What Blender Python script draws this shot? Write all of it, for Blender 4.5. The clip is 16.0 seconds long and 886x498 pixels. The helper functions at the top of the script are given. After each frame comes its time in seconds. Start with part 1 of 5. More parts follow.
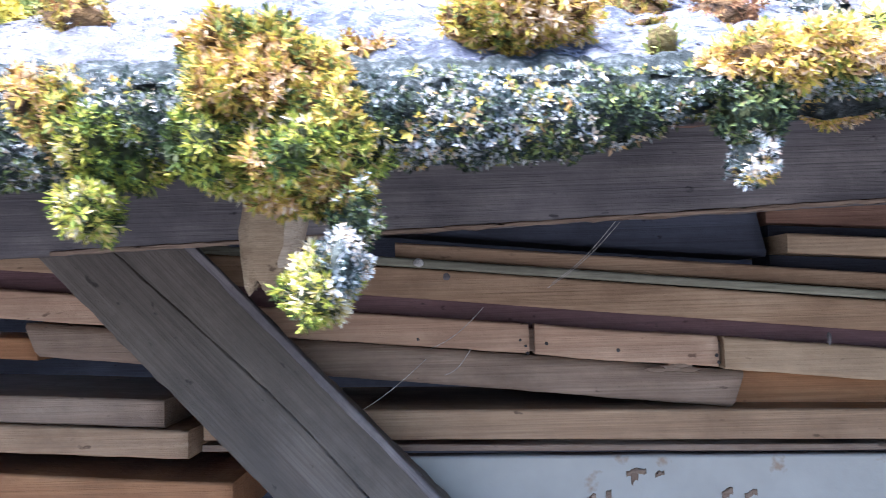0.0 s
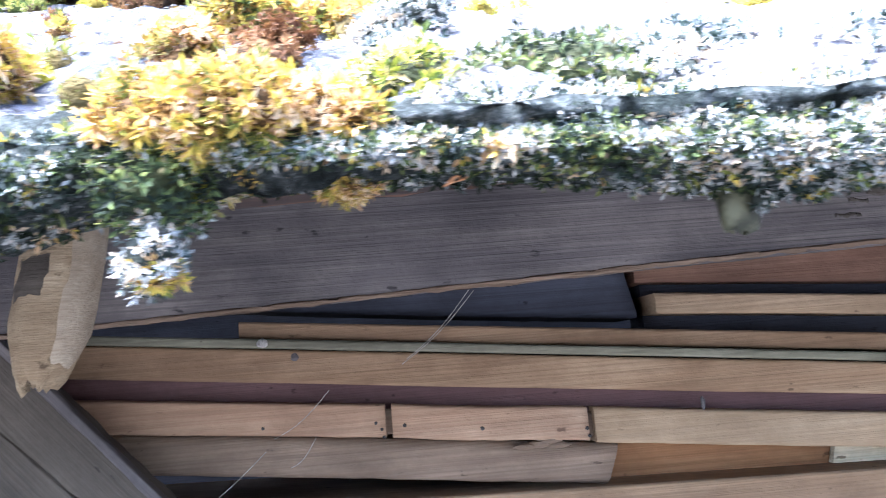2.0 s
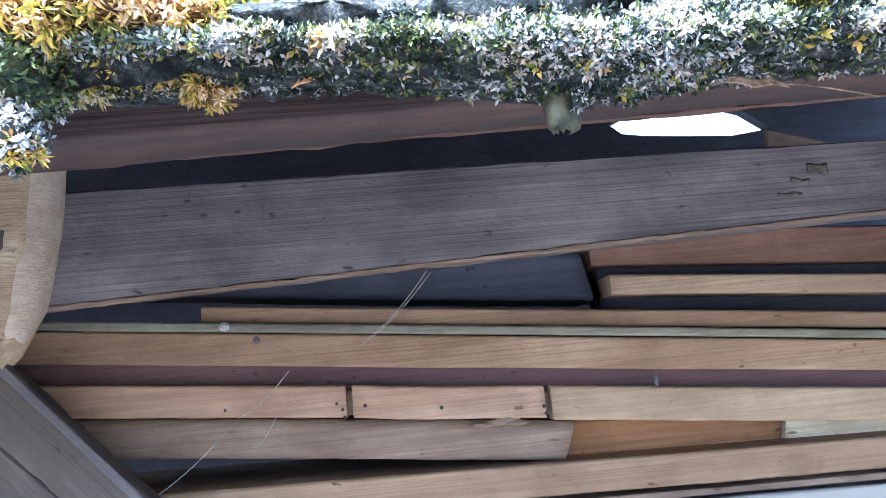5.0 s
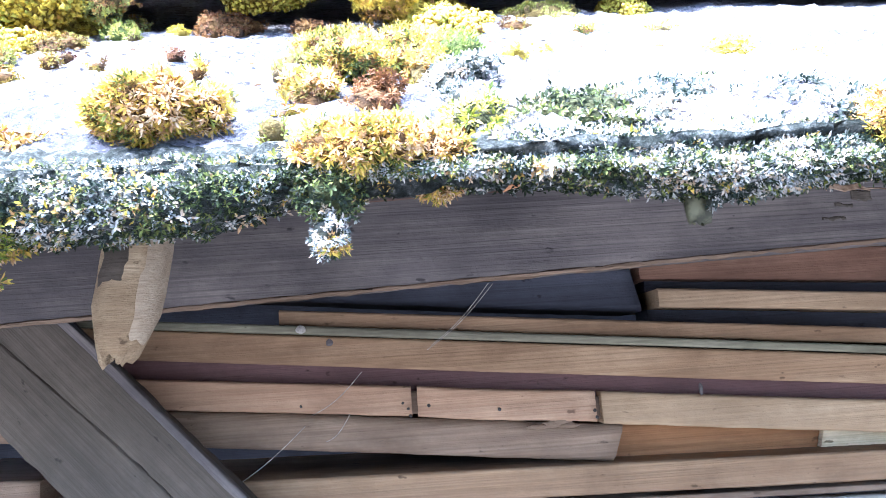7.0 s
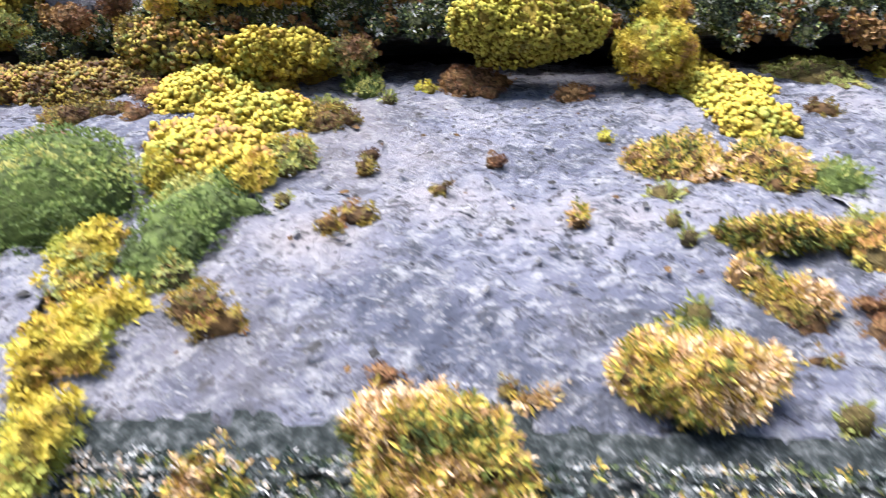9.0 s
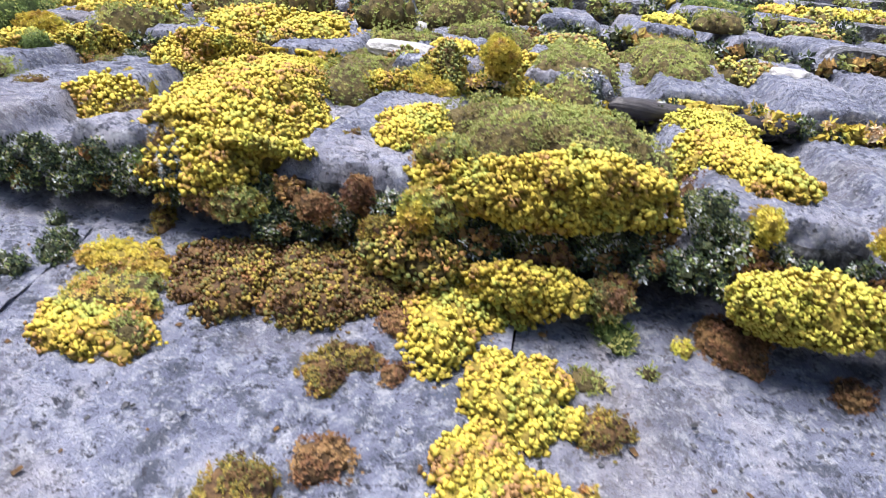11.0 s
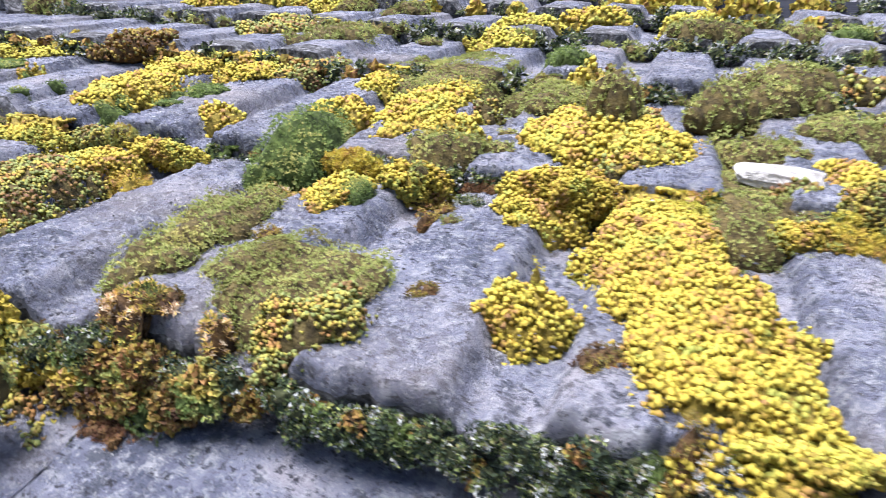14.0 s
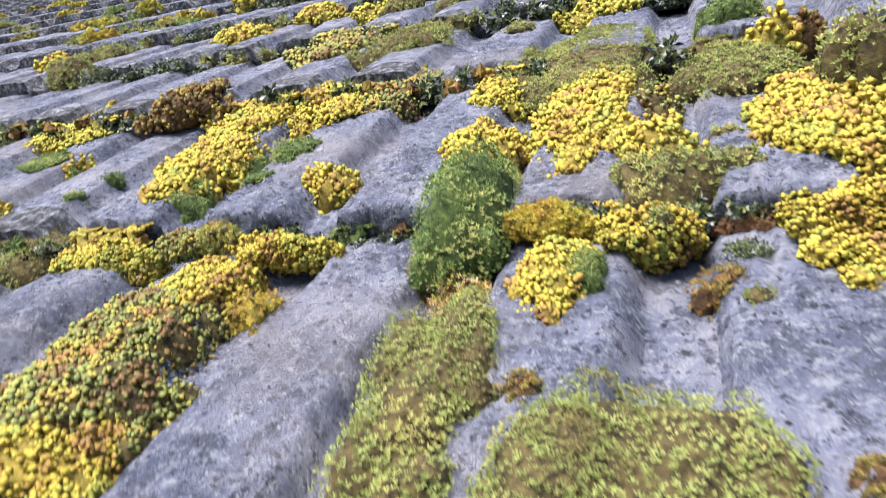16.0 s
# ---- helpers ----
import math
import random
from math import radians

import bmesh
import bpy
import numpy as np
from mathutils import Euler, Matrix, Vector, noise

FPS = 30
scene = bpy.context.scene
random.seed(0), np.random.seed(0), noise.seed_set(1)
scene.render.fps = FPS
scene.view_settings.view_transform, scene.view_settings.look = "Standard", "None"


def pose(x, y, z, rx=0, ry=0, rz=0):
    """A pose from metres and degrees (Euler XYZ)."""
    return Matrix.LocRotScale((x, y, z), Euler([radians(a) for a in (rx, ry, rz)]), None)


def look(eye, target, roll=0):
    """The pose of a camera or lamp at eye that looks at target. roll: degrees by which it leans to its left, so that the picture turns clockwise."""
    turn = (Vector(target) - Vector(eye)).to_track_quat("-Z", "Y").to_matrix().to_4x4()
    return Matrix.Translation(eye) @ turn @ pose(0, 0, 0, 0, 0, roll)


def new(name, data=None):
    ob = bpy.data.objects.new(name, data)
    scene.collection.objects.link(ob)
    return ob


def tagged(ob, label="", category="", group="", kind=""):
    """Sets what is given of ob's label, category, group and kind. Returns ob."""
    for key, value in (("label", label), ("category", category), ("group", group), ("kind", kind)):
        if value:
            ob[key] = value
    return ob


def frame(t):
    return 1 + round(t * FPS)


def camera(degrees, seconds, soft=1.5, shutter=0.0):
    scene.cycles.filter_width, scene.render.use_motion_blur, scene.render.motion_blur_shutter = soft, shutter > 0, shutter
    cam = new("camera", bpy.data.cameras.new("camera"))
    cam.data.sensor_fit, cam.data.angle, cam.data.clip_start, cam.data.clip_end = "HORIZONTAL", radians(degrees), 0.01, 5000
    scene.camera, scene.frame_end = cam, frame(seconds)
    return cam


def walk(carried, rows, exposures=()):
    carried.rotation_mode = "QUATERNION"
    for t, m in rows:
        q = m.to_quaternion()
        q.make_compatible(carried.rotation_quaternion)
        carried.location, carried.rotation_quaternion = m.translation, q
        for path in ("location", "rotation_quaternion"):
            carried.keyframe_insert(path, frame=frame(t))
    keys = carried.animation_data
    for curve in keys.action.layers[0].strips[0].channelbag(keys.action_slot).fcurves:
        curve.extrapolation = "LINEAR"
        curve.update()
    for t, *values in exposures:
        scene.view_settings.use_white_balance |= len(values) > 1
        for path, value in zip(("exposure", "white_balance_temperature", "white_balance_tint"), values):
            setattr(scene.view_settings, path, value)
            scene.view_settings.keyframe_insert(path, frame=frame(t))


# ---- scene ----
cam = camera(66.5, 16.0, soft=0.7, shutter=0.35)
PATH = [
    (0, (0.015, 0.014, 2.199), (-0.018, 2.009, 2.338), -1.7),
    (0.5, (0.049, 0.024, 2.194), (0.081, 2.016, 2.366), -2.4),
    (1, (0.089, 0.037, 2.198), (0.168, 2.021, 2.434), -3.7),
    (1.5, (0.11, 0.048, 2.206), (0.208, 2.026, 2.48), -2.9),
    (2, (0.135, 0.064, 2.21), (0.238, 2.037, 2.522), -4.6),
    (2.5, (0.167, 0.055, 2.203), (0.329, 2.023, 2.521), -5.4),
    (3, (0.168, 0.08, 2.197), (0.345, 2.051, 2.487), -5.6),
    (3.5, (0.173, 0.069, 2.185), (0.323, 2.039, 2.499), -6.0),
    (4, (0.169, 0.063, 2.182), (0.32, 2.033, 2.492), -5.4),
    (6.3, (0.141, 0.012, 2.176), (0.264, 1.976, 2.533), -5.1),
    (6.5, (0.131, 0.004, 2.179), (0.238, 1.972, 2.523), -4.5),
    (7, (0.115, -0.007, 2.194), (0.193, 1.966, 2.513), -3.9),
    (7.5, (0.1, -0.015, 2.194), (0.196, 1.963, 2.472), -3.7),
    (8, (0.059, -0.017, 2.213), (0.112, 1.966, 2.47), -2.7),
    (8.5, (0.016, 0.004, 2.251), (-0.001, 1.987, 2.51), -1.1),
    (9, (-0.026, 0.018, 2.293), (-0.083, 2.009, 2.478), -0.0),
    (9.5, (-0.064, 0.021, 2.357), (-0.197, 2.016, 2.397), 2.5),
    (9.7, (-0.079, 0.026, 2.378), (-0.229, 2.02, 2.392), 3.9),
    (11.8, (-0.219, 0.041, 2.556), (-0.44, 2.026, 2.448), 10.4),
    (12, (-0.234, 0.045, 2.567), (-0.472, 2.028, 2.464), 10.4),
    (12.5, (-0.277, 0.054, 2.59), (-0.556, 2.032, 2.493), 10.4),
    (13, (-0.319, 0.063, 2.601), (-0.657, 2.032, 2.504), 10.4),
    (13.5, (-0.382, 0.092, 2.609), (-0.836, 2.037, 2.508), 10.2),
    (14, (-0.446, 0.135, 2.614), (-1.002, 2.052, 2.496), 8.7),
    (14.5, (-0.513, 0.168, 2.618), (-1.151, 2.057, 2.466), 8.0),
    (15, (-0.571, 0.198, 2.636), (-1.219, 2.079, 2.432), 8.3),
    (15.5, (-0.624, 0.227, 2.655), (-1.327, 2.089, 2.459), 4.1),
    (15.7, (-0.629, 0.253, 2.652), (-1.316, 2.120, 2.442), 0.1),
    (16, (-0.646, 0.279, 2.674), (-1.312, 2.157, 2.494), -2.9),
]
EXPOSURES = [(0.0, 3.0, 5350, 16), (0.5, 3.15, 5400, 15), (1.5, 3.45, 5500, 14), (2.0, 3.5, 5400, 14), (2.5, 3.15, 5450, 14), (3.0, 3.8, 5200, 12), (4.2, 3.8, 5200, 12), (6.3, 3.75, 5350, 14), (7.0, 3.7, 5400, 14), (7.5, 2.98, 5500, 14), (8.0, 2.5, 5750, 11), (8.5, 2.1, 5850, 9), (9.0, 1.6, 6100, 14), (9.8, 1.35, 6100, 14), (11.8, 1.25, 5850, 16), (14.0, 1.28, 5850, 16), (16.0, 1.15, 5950, 15)]
walk(cam, [(t, look(eye, target, roll)) for t, eye, target, roll in PATH], EXPOSURES)

# ---- light: a bright overcast day ----
world = bpy.data.worlds.new("overcast_sky")
world.use_nodes = True
scene.world = world
wn = world.node_tree.nodes
sky = wn.new("ShaderNodeTexSky")
sky.sky_type, sky.sun_disc = "NISHITA", False
sky.sun_elevation, sky.sun_rotation = radians(56), radians(300)
sky.air_density, sky.dust_density = 1.0, 2.0
world.node_tree.links.new(sky.outputs[0], wn["Background"].inputs[0])
wn["Background"].inputs[1].default_value = 0.09
sun = new("sun", bpy.data.lights.new("sun", "SUN"))
sun.data.energy, sun.data.angle, sun.data.color = 5.0, radians(40), (1.0, 0.94, 0.84)
sun.matrix_world = look((-1.0, -1.05, 5.4), (0, 0.3, 2.3))

# ---- materials ----
def ramp_stops(node, stops):
    els = node.color_ramp.elements
    while len(els) < len(stops):
        els.new(0.5)
    for el, (pos, col) in zip(els, stops):
        el.position, el.color = pos, (*col, 1)


class Mat:
    """A principled material with object coordinates shifted by each object's own random number."""

    def __init__(self, name, rough=0.85):
        self.m = bpy.data.materials.new(name)
        self.m.use_nodes = True
        self.t = self.m.node_tree
        self.b = self.t.nodes["Principled BSDF"]
        self.b.inputs["Roughness"].default_value = rough
        self.b.inputs["Specular IOR Level"].default_value = 0.3
        co, info = self.n("ShaderNodeTexCoord"), self.n("ShaderNodeObjectInfo")
        mul, add = self.n("ShaderNodeMath"), self.n("ShaderNodeVectorMath")
        mul.operation, add.operation = "MULTIPLY", "ADD"
        mul.inputs[1].default_value = 7.3
        self.l(info.outputs["Random"], mul.inputs[0])
        self.l(co.outputs["Object"], add.inputs[0])
        self.l(mul.outputs[0], add.inputs[1])
        self.co, self.rand = add.outputs[0], info.outputs["Random"]

    def n(self, kind):
        return self.t.nodes.new(kind)

    def l(self, a, b):
        self.t.links.new(a, b)

    def stretched(self, x, y, z):
        mp = self.n("ShaderNodeMapping")
        mp.inputs["Scale"].default_value = (x, y, z)
        self.l(self.co, mp.inputs["Vector"])
        return mp.outputs[0]

    def noise(self, scale, detail=4, rough=0.6, co=None):
        nz = self.n("ShaderNodeTexNoise")
        nz.inputs["Scale"].default_value, nz.inputs["Detail"].default_value, nz.inputs["Roughness"].default_value = scale, detail, rough
        self.l(co or self.co, nz.inputs["Vector"])
        return nz.outputs["Fac"]

    def cells(self, scale, co=None):
        vo = self.n("ShaderNodeTexVoronoi")
        vo.inputs["Scale"].default_value = scale
        self.l(co or self.co, vo.inputs["Vector"])
        return vo.outputs["Distance"]

    def ramp(self, fac, stops):
        r = self.n("ShaderNodeValToRGB")
        ramp_stops(r, stops)
        self.l(fac, r.inputs[0])
        return r.outputs[0]

    def mix(self, fac, a, b, kind="MIX"):
        mx = self.n("ShaderNodeMix")
        mx.data_type, mx.blend_type = "RGBA", kind
        for sock, val in ((mx.inputs[0], fac), (mx.inputs[6], a), (mx.inputs[7], b)):
            if isinstance(val, (int, float)):
                sock.default_value = val
            elif isinstance(val, tuple):
                sock.default_value = (*val, 1)
            else:
                self.l(val, sock)
        return mx.outputs[2]

    def color(self, out):
        self.l(out, self.b.inputs["Base Color"])
        return self

    def bump(self, fac, dist, strength=1.0):
        bp = self.n("ShaderNodeBump")
        bp.inputs["Distance"].default_value, bp.inputs["Strength"].default_value = dist, strength
        self.l(fac, bp.inputs["Height"])
        if self.b.inputs["Normal"].links:
            self.l(self.b.inputs["Normal"].links[0].from_socket, bp.inputs["Normal"])
        self.l(bp.outputs[0], self.b.inputs["Normal"])
        return self


def leaf_material(name, tones, patch=60.0, soft=0.16, spread=0.28):
    """Moss leaves: tones shift from patch to patch and from leaf to leaf, and light passes through a little."""
    m = Mat(name, 0.75)
    geo = m.n("ShaderNodeNewGeometry")
    fac = m.n("ShaderNodeMath")
    fac.operation = "MULTIPLY_ADD"
    fac.inputs[1].default_value = spread
    m.l(geo.outputs["Random Per Island"], fac.inputs[0])
    shift = m.n("ShaderNodeMath")
    shift.operation = "MULTIPLY_ADD"
    shift.inputs[1].default_value, shift.inputs[2].default_value = 3.2, -1.1 - 0.5 * spread
    m.l(m.noise(patch, 3), shift.inputs[0])
    m.l(shift.outputs[0], fac.inputs[2])
    col = m.ramp(fac.outputs[0], tones)
    m.color(col)
    through_leaf, both = m.n("ShaderNodeBsdfTranslucent"), m.n("ShaderNodeMixShader")
    m.l(col, through_leaf.inputs["Color"])
    both.inputs[0].default_value = soft
    m.l(m.b.outputs[0], both.inputs[1])
    m.l(through_leaf.outputs[0], both.inputs[2])
    m.l(both.outputs[0], m.t.nodes["Material Output"].inputs["Surface"])
    return m.m


def stone_material():
    m = Mat("weathered_tile", 0.9)
    base = m.ramp(m.noise(11, 5, 0.65), [(0.34, (0.12, 0.135, 0.20)), (0.46, (0.215, 0.23, 0.325)), (0.56, (0.32, 0.335, 0.445)), (0.68, (0.47, 0.45, 0.515))])
    col = m.mix(m.ramp(m.noise(95, 6, 0.8), [(0.49, (0, 0, 0)), (0.63, (0.8, 0.8, 0.8))]), base, (0.57, 0.58, 0.63))
    # pits and chips darken with depth: their shade is put into the colour
    pits = m.noise(55, 7, 0.8)
    col = m.mix(m.ramp(pits, [(0.42, (0.9, 0.9, 0.9)), (0.48, (0, 0, 0))]), col, (0.11, 0.12, 0.16))
    chips = m.noise(150, 6, 0.8)
    col = m.mix(m.ramp(chips, [(0.40, (1, 1, 1)), (0.44, (0, 0, 0))]), col, (0.06, 0.062, 0.08))
    col = m.mix(m.ramp(m.noise(300, 3, 0.7), [(0.60, (0, 0, 0)), (0.66, (0.7, 0.7, 0.7))]), col, (0.60, 0.60, 0.63))
    stain = m.ramp(m.noise(6, 3), [(0.5, (0, 0, 0)), (0.72, (0.5, 0.5, 0.5))])
    m.color(m.mix(stain, col, (0.48, 0.43, 0.43)))
    m.bump(pits, 0.026)
    m.bump(chips, 0.014)
    m.bump(m.noise(420, 4, 0.7), 0.003)
    return m.m


def wood_material(name, dark, mid, light, grain=1.0, rough=0.8):
    """Old sawn wood: growth lines and streaks along the board, large stains, fibres and a few dark specks."""
    m = Mat(name, rough)
    fibre = m.noise(170 * grain, 5, 0.65, m.stretched(0.03, 1.0, 1.6))
    lines = m.noise(70 * grain, 3, 0.55, m.stretched(0.03, 1.0, 6.0))
    streak = m.noise(16 * grain, 5, 0.6, m.stretched(0.22, 1.0, 1.6))
    blotch = m.noise(7, 6, 0.7, m.stretched(0.7, 1.0, 1.0))
    col = m.ramp(streak, [(0.25, dark), (0.48, mid), (0.72, light)])
    col = m.mix(m.ramp(blotch, [(0.38, (0.9, 0.9, 0.9)), (0.62, (0, 0, 0))]), col, tuple(0.55 * d + 0.25 * c for d, c in zip(dark, mid)))
    col = m.mix(m.ramp(lines, [(0.38, (0.40, 0.40, 0.40)), (0.52, (0, 0, 0))]), col, dark)
    col = m.mix(0.35, col, m.ramp(fibre, [(0.3, (0.25, 0.25, 0.25)), (0.65, (1, 1, 1))]), "MULTIPLY")
    speck = m.ramp(m.noise(90, 3, 0.5, m.stretched(0.5, 1, 1)), [(0.25, (0.9, 0.9, 0.9)), (0.31, (0, 0, 0))])
    m.color(m.mix(speck, col, tuple(0.4 * d for d in dark)))
    m.bump(lines, 0.0008)
    m.bump(fibre, 0.0009)
    m.bump(m.noise(60, 5), 0.0014)
    return m.m


STONE = stone_material()


def shade_crust_material():
    """The algae and dark lichen on broken tile edges, darkened for the shade on lip fronts."""
    m = Mat("dark_edge_shade_crust", 0.95)
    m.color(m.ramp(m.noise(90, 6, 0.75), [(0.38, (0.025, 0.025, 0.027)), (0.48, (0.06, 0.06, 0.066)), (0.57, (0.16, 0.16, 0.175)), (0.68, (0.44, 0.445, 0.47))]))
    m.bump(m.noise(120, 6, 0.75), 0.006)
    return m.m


SHADE_CRUST = shade_crust_material()


def eave_shade_crust_material():
    """Grey lichen over the eave tiles' front edge, with pale scales and dark pits; the front's shade is toned in."""
    m = Mat("eave_lichen_shade_crust", 0.95)
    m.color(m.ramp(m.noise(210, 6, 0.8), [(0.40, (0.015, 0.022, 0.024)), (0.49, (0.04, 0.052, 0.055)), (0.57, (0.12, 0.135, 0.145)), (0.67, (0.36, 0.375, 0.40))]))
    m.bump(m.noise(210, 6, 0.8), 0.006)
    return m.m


EAVE_SHADE_CRUST = eave_shade_crust_material()
LEAF = {
    "yellow": leaf_material("yellow_moss", [(0.0, (0.30, 0.17, 0.07)), (0.14, (0.39, 0.24, 0.055)), (0.36, (0.465, 0.36, 0.048)), (0.7, (0.53, 0.445, 0.065)), (0.95, (0.31, 0.33, 0.065))], 30, spread=0.32),
    "lime": leaf_material("lime_moss", [(0.0, (0.33, 0.30, 0.07)), (0.35, (0.42, 0.40, 0.055)), (0.7, (0.54, 0.49, 0.08)), (0.95, (0.58, 0.45, 0.09))], 30, spread=0.4),
    "gold": leaf_material("golden_moss", [(0.0, (0.05, 0.07, 0.02)), (0.22, (0.20, 0.23, 0.05)), (0.38, (0.50, 0.42, 0.07)), (0.54, (0.70, 0.50, 0.11)), (0.7, (0.46, 0.28, 0.14)), (0.84, (0.58, 0.38, 0.22)), (0.97, (0.76, 0.62, 0.44))], 44, spread=0.7),
    "leafy": leaf_material("yellow_green_leafy_moss", [(0.0, (0.03, 0.05, 0.015)), (0.25, (0.12, 0.17, 0.03)), (0.45, (0.30, 0.34, 0.05)), (0.65, (0.50, 0.46, 0.08)), (0.82, (0.56, 0.42, 0.16)), (0.97, (0.66, 0.60, 0.46))], 50, spread=0.7),
    "olive": leaf_material("olive_moss", [(0.0, (0.17, 0.13, 0.05)), (0.2, (0.20, 0.20, 0.06)), (0.45, (0.24, 0.28, 0.075)), (0.75, (0.34, 0.37, 0.115)), (0.95, (0.42, 0.38, 0.12))], 26, spread=0.35),
    "green": leaf_material("green_moss", [(0.0, (0.06, 0.085, 0.03)), (0.4, (0.13, 0.19, 0.05)), (0.7, (0.24, 0.31, 0.085)), (0.95, (0.42, 0.40, 0.13))], 26, spread=0.4),
    "brown": leaf_material("brown_moss", [(0.0, (0.06, 0.03, 0.018)), (0.2, (0.14, 0.07, 0.025)), (0.4, (0.10, 0.11, 0.03)), (0.55, (0.22, 0.15, 0.035)), (0.75, (0.36, 0.29, 0.05)), (0.95, (0.20, 0.09, 0.035))], 34, spread=0.45),
    "rust": leaf_material("rusty_moss", [(0.0, (0.07, 0.032, 0.02)), (0.5, (0.18, 0.085, 0.04)), (0.95, (0.31, 0.19, 0.08))], 40, spread=0.45),
    "dark": leaf_material("dark_moss", [(0.0, (0.012, 0.02, 0.014)), (0.4, (0.035, 0.055, 0.03)), (0.62, (0.10, 0.14, 0.05)), (0.78, (0.26, 0.30, 0.09)), (0.88, (0.20, 0.14, 0.09)), (0.97, (0.45, 0.47, 0.47))], 60, spread=0.9),
    # frost: lichen greys, with bright highlights and dark gaps put into leaf tones
    "frost": leaf_material("grey_lichen_moss", [(0.0, (0.015, 0.03, 0.025)), (0.24, (0.05, 0.075, 0.07)), (0.42, (0.18, 0.21, 0.22)), (0.60, (0.44, 0.46, 0.48)), (0.78, (0.70, 0.71, 0.73)), (0.97, (0.58, 0.46, 0.34))], 70, spread=0.8),
    "mixed": leaf_material("green_and_brown_moss", [(0.0, (0.17, 0.09, 0.05)), (0.18, (0.30, 0.18, 0.06)), (0.34, (0.19, 0.23, 0.08)), (0.52, (0.29, 0.32, 0.09)), (0.72, (0.46, 0.39, 0.07)), (0.97, (0.38, 0.20, 0.07))], 24, spread=0.35),
}


def soil_material(name, a, b):
    m = Mat(name, 0.95)
    m.color(m.ramp(m.noise(120, 4), [(0.35, a), (0.65, b)]))
    m.bump(m.noise(400, 3), 0.002)
    return m.m


# moss bases in soil tones, darkened so gaps between shoots look shaded
SOIL = {
    "leafgreen": soil_material("moss_base_leaf_green", (0.03, 0.045, 0.012), (0.10, 0.14, 0.035)),
    "brownish": soil_material("moss_base_brown", (0.035, 0.02, 0.012), (0.14, 0.08, 0.03)),
    "greenish": soil_material("moss_base_green", (0.04, 0.03, 0.014), (0.13, 0.10, 0.035)),
    "yellowish": soil_material("moss_base_yellow", (0.14, 0.105, 0.02), (0.29, 0.22, 0.035)),
    "darkish": soil_material("moss_base_dark", (0.02, 0.025, 0.012), (0.07, 0.08, 0.035)),
    "greyish": soil_material("moss_base_grey", (0.015, 0.02, 0.016), (0.07, 0.08, 0.075)),
}
SOIL_OF = dict(leafy="darkish", yellow="yellowish", lime="yellowish", gold="brownish", olive="greenish", green="leafgreen", brown="brownish", rust="brownish", dark="darkish", frost="greyish", mixed="greenish")

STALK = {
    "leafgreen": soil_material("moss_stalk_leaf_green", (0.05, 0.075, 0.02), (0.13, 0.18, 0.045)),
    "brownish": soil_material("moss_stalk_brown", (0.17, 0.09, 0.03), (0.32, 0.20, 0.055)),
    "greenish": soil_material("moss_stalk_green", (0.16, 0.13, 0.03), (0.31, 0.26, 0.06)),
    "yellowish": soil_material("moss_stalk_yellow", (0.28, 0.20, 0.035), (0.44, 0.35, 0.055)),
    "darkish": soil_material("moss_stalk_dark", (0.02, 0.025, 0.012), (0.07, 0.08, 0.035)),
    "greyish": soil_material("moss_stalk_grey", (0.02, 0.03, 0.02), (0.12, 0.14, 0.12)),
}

OLD_WOOD = wood_material("old_dark_wood", (0.085, 0.077, 0.087), (0.18, 0.16, 0.163), (0.30, 0.265, 0.25))
RED_WOOD = wood_material("reddish_dark_wood", (0.045, 0.036, 0.043), (0.10, 0.07, 0.063), (0.21, 0.115, 0.078))
BRACE_WOOD = wood_material("grey_brace_wood", (0.08, 0.068, 0.058), (0.125, 0.105, 0.089), (0.175, 0.148, 0.125))
TAN_WOOD = wood_material("tan_wood", (0.24, 0.145, 0.085), (0.38, 0.25, 0.155), (0.47, 0.335, 0.22))
PINK_WOOD = wood_material("pinkish_sawn_wood", (0.32, 0.19, 0.125), (0.47, 0.305, 0.205), (0.56, 0.40, 0.285))
GREY_WOOD = wood_material("grey_brown_wood", (0.17, 0.115, 0.082), (0.28, 0.20, 0.148), (0.35, 0.265, 0.20))
FRESH_WOOD = wood_material("fresh_orange_wood", (0.27, 0.125, 0.055), (0.38, 0.185, 0.085), (0.44, 0.235, 0.115))
LIGHT_WOOD = wood_material("light_sawn_wood", (0.33, 0.225, 0.14), (0.48, 0.345, 0.225), (0.55, 0.42, 0.29))
PALE_WOOD = wood_material("pale_fresh_wood", (0.48, 0.36, 0.22), (0.88, 0.72, 0.50), (0.92, 0.80, 0.60))
ROTTEN = wood_material("rotten_pale_wood", (0.26, 0.18, 0.11), (0.50, 0.385, 0.255), (0.64, 0.525, 0.375), 2.0)
# navy of a recessed board; also shade toned into back wall, boarding and gap
NAVY_SHADE_WOOD = wood_material("blue_black_shade_wood", (0.035, 0.038, 0.055), (0.055, 0.06, 0.085), (0.08, 0.085, 0.115))
# purple-brown that stands for the shadow strip between stacked boards
PURPLE_SHADE_WOOD = wood_material("purple_brown_shade_wood", (0.11, 0.06, 0.065), (0.17, 0.095, 0.10), (0.22, 0.13, 0.13))
RUSTY_WOOD = wood_material("rusty_edge_wood", (0.10, 0.06, 0.05), (0.19, 0.105, 0.075), (0.27, 0.15, 0.10))
WET_WOOD = wood_material("wet_dark_wood", (0.025, 0.023, 0.026), (0.06, 0.052, 0.055), (0.11, 0.10, 0.10), rough=0.45)
BARK = wood_material("pale_dry_bark", (0.36, 0.28, 0.20), (0.52, 0.43, 0.33), (0.62, 0.54, 0.43), 2.0)

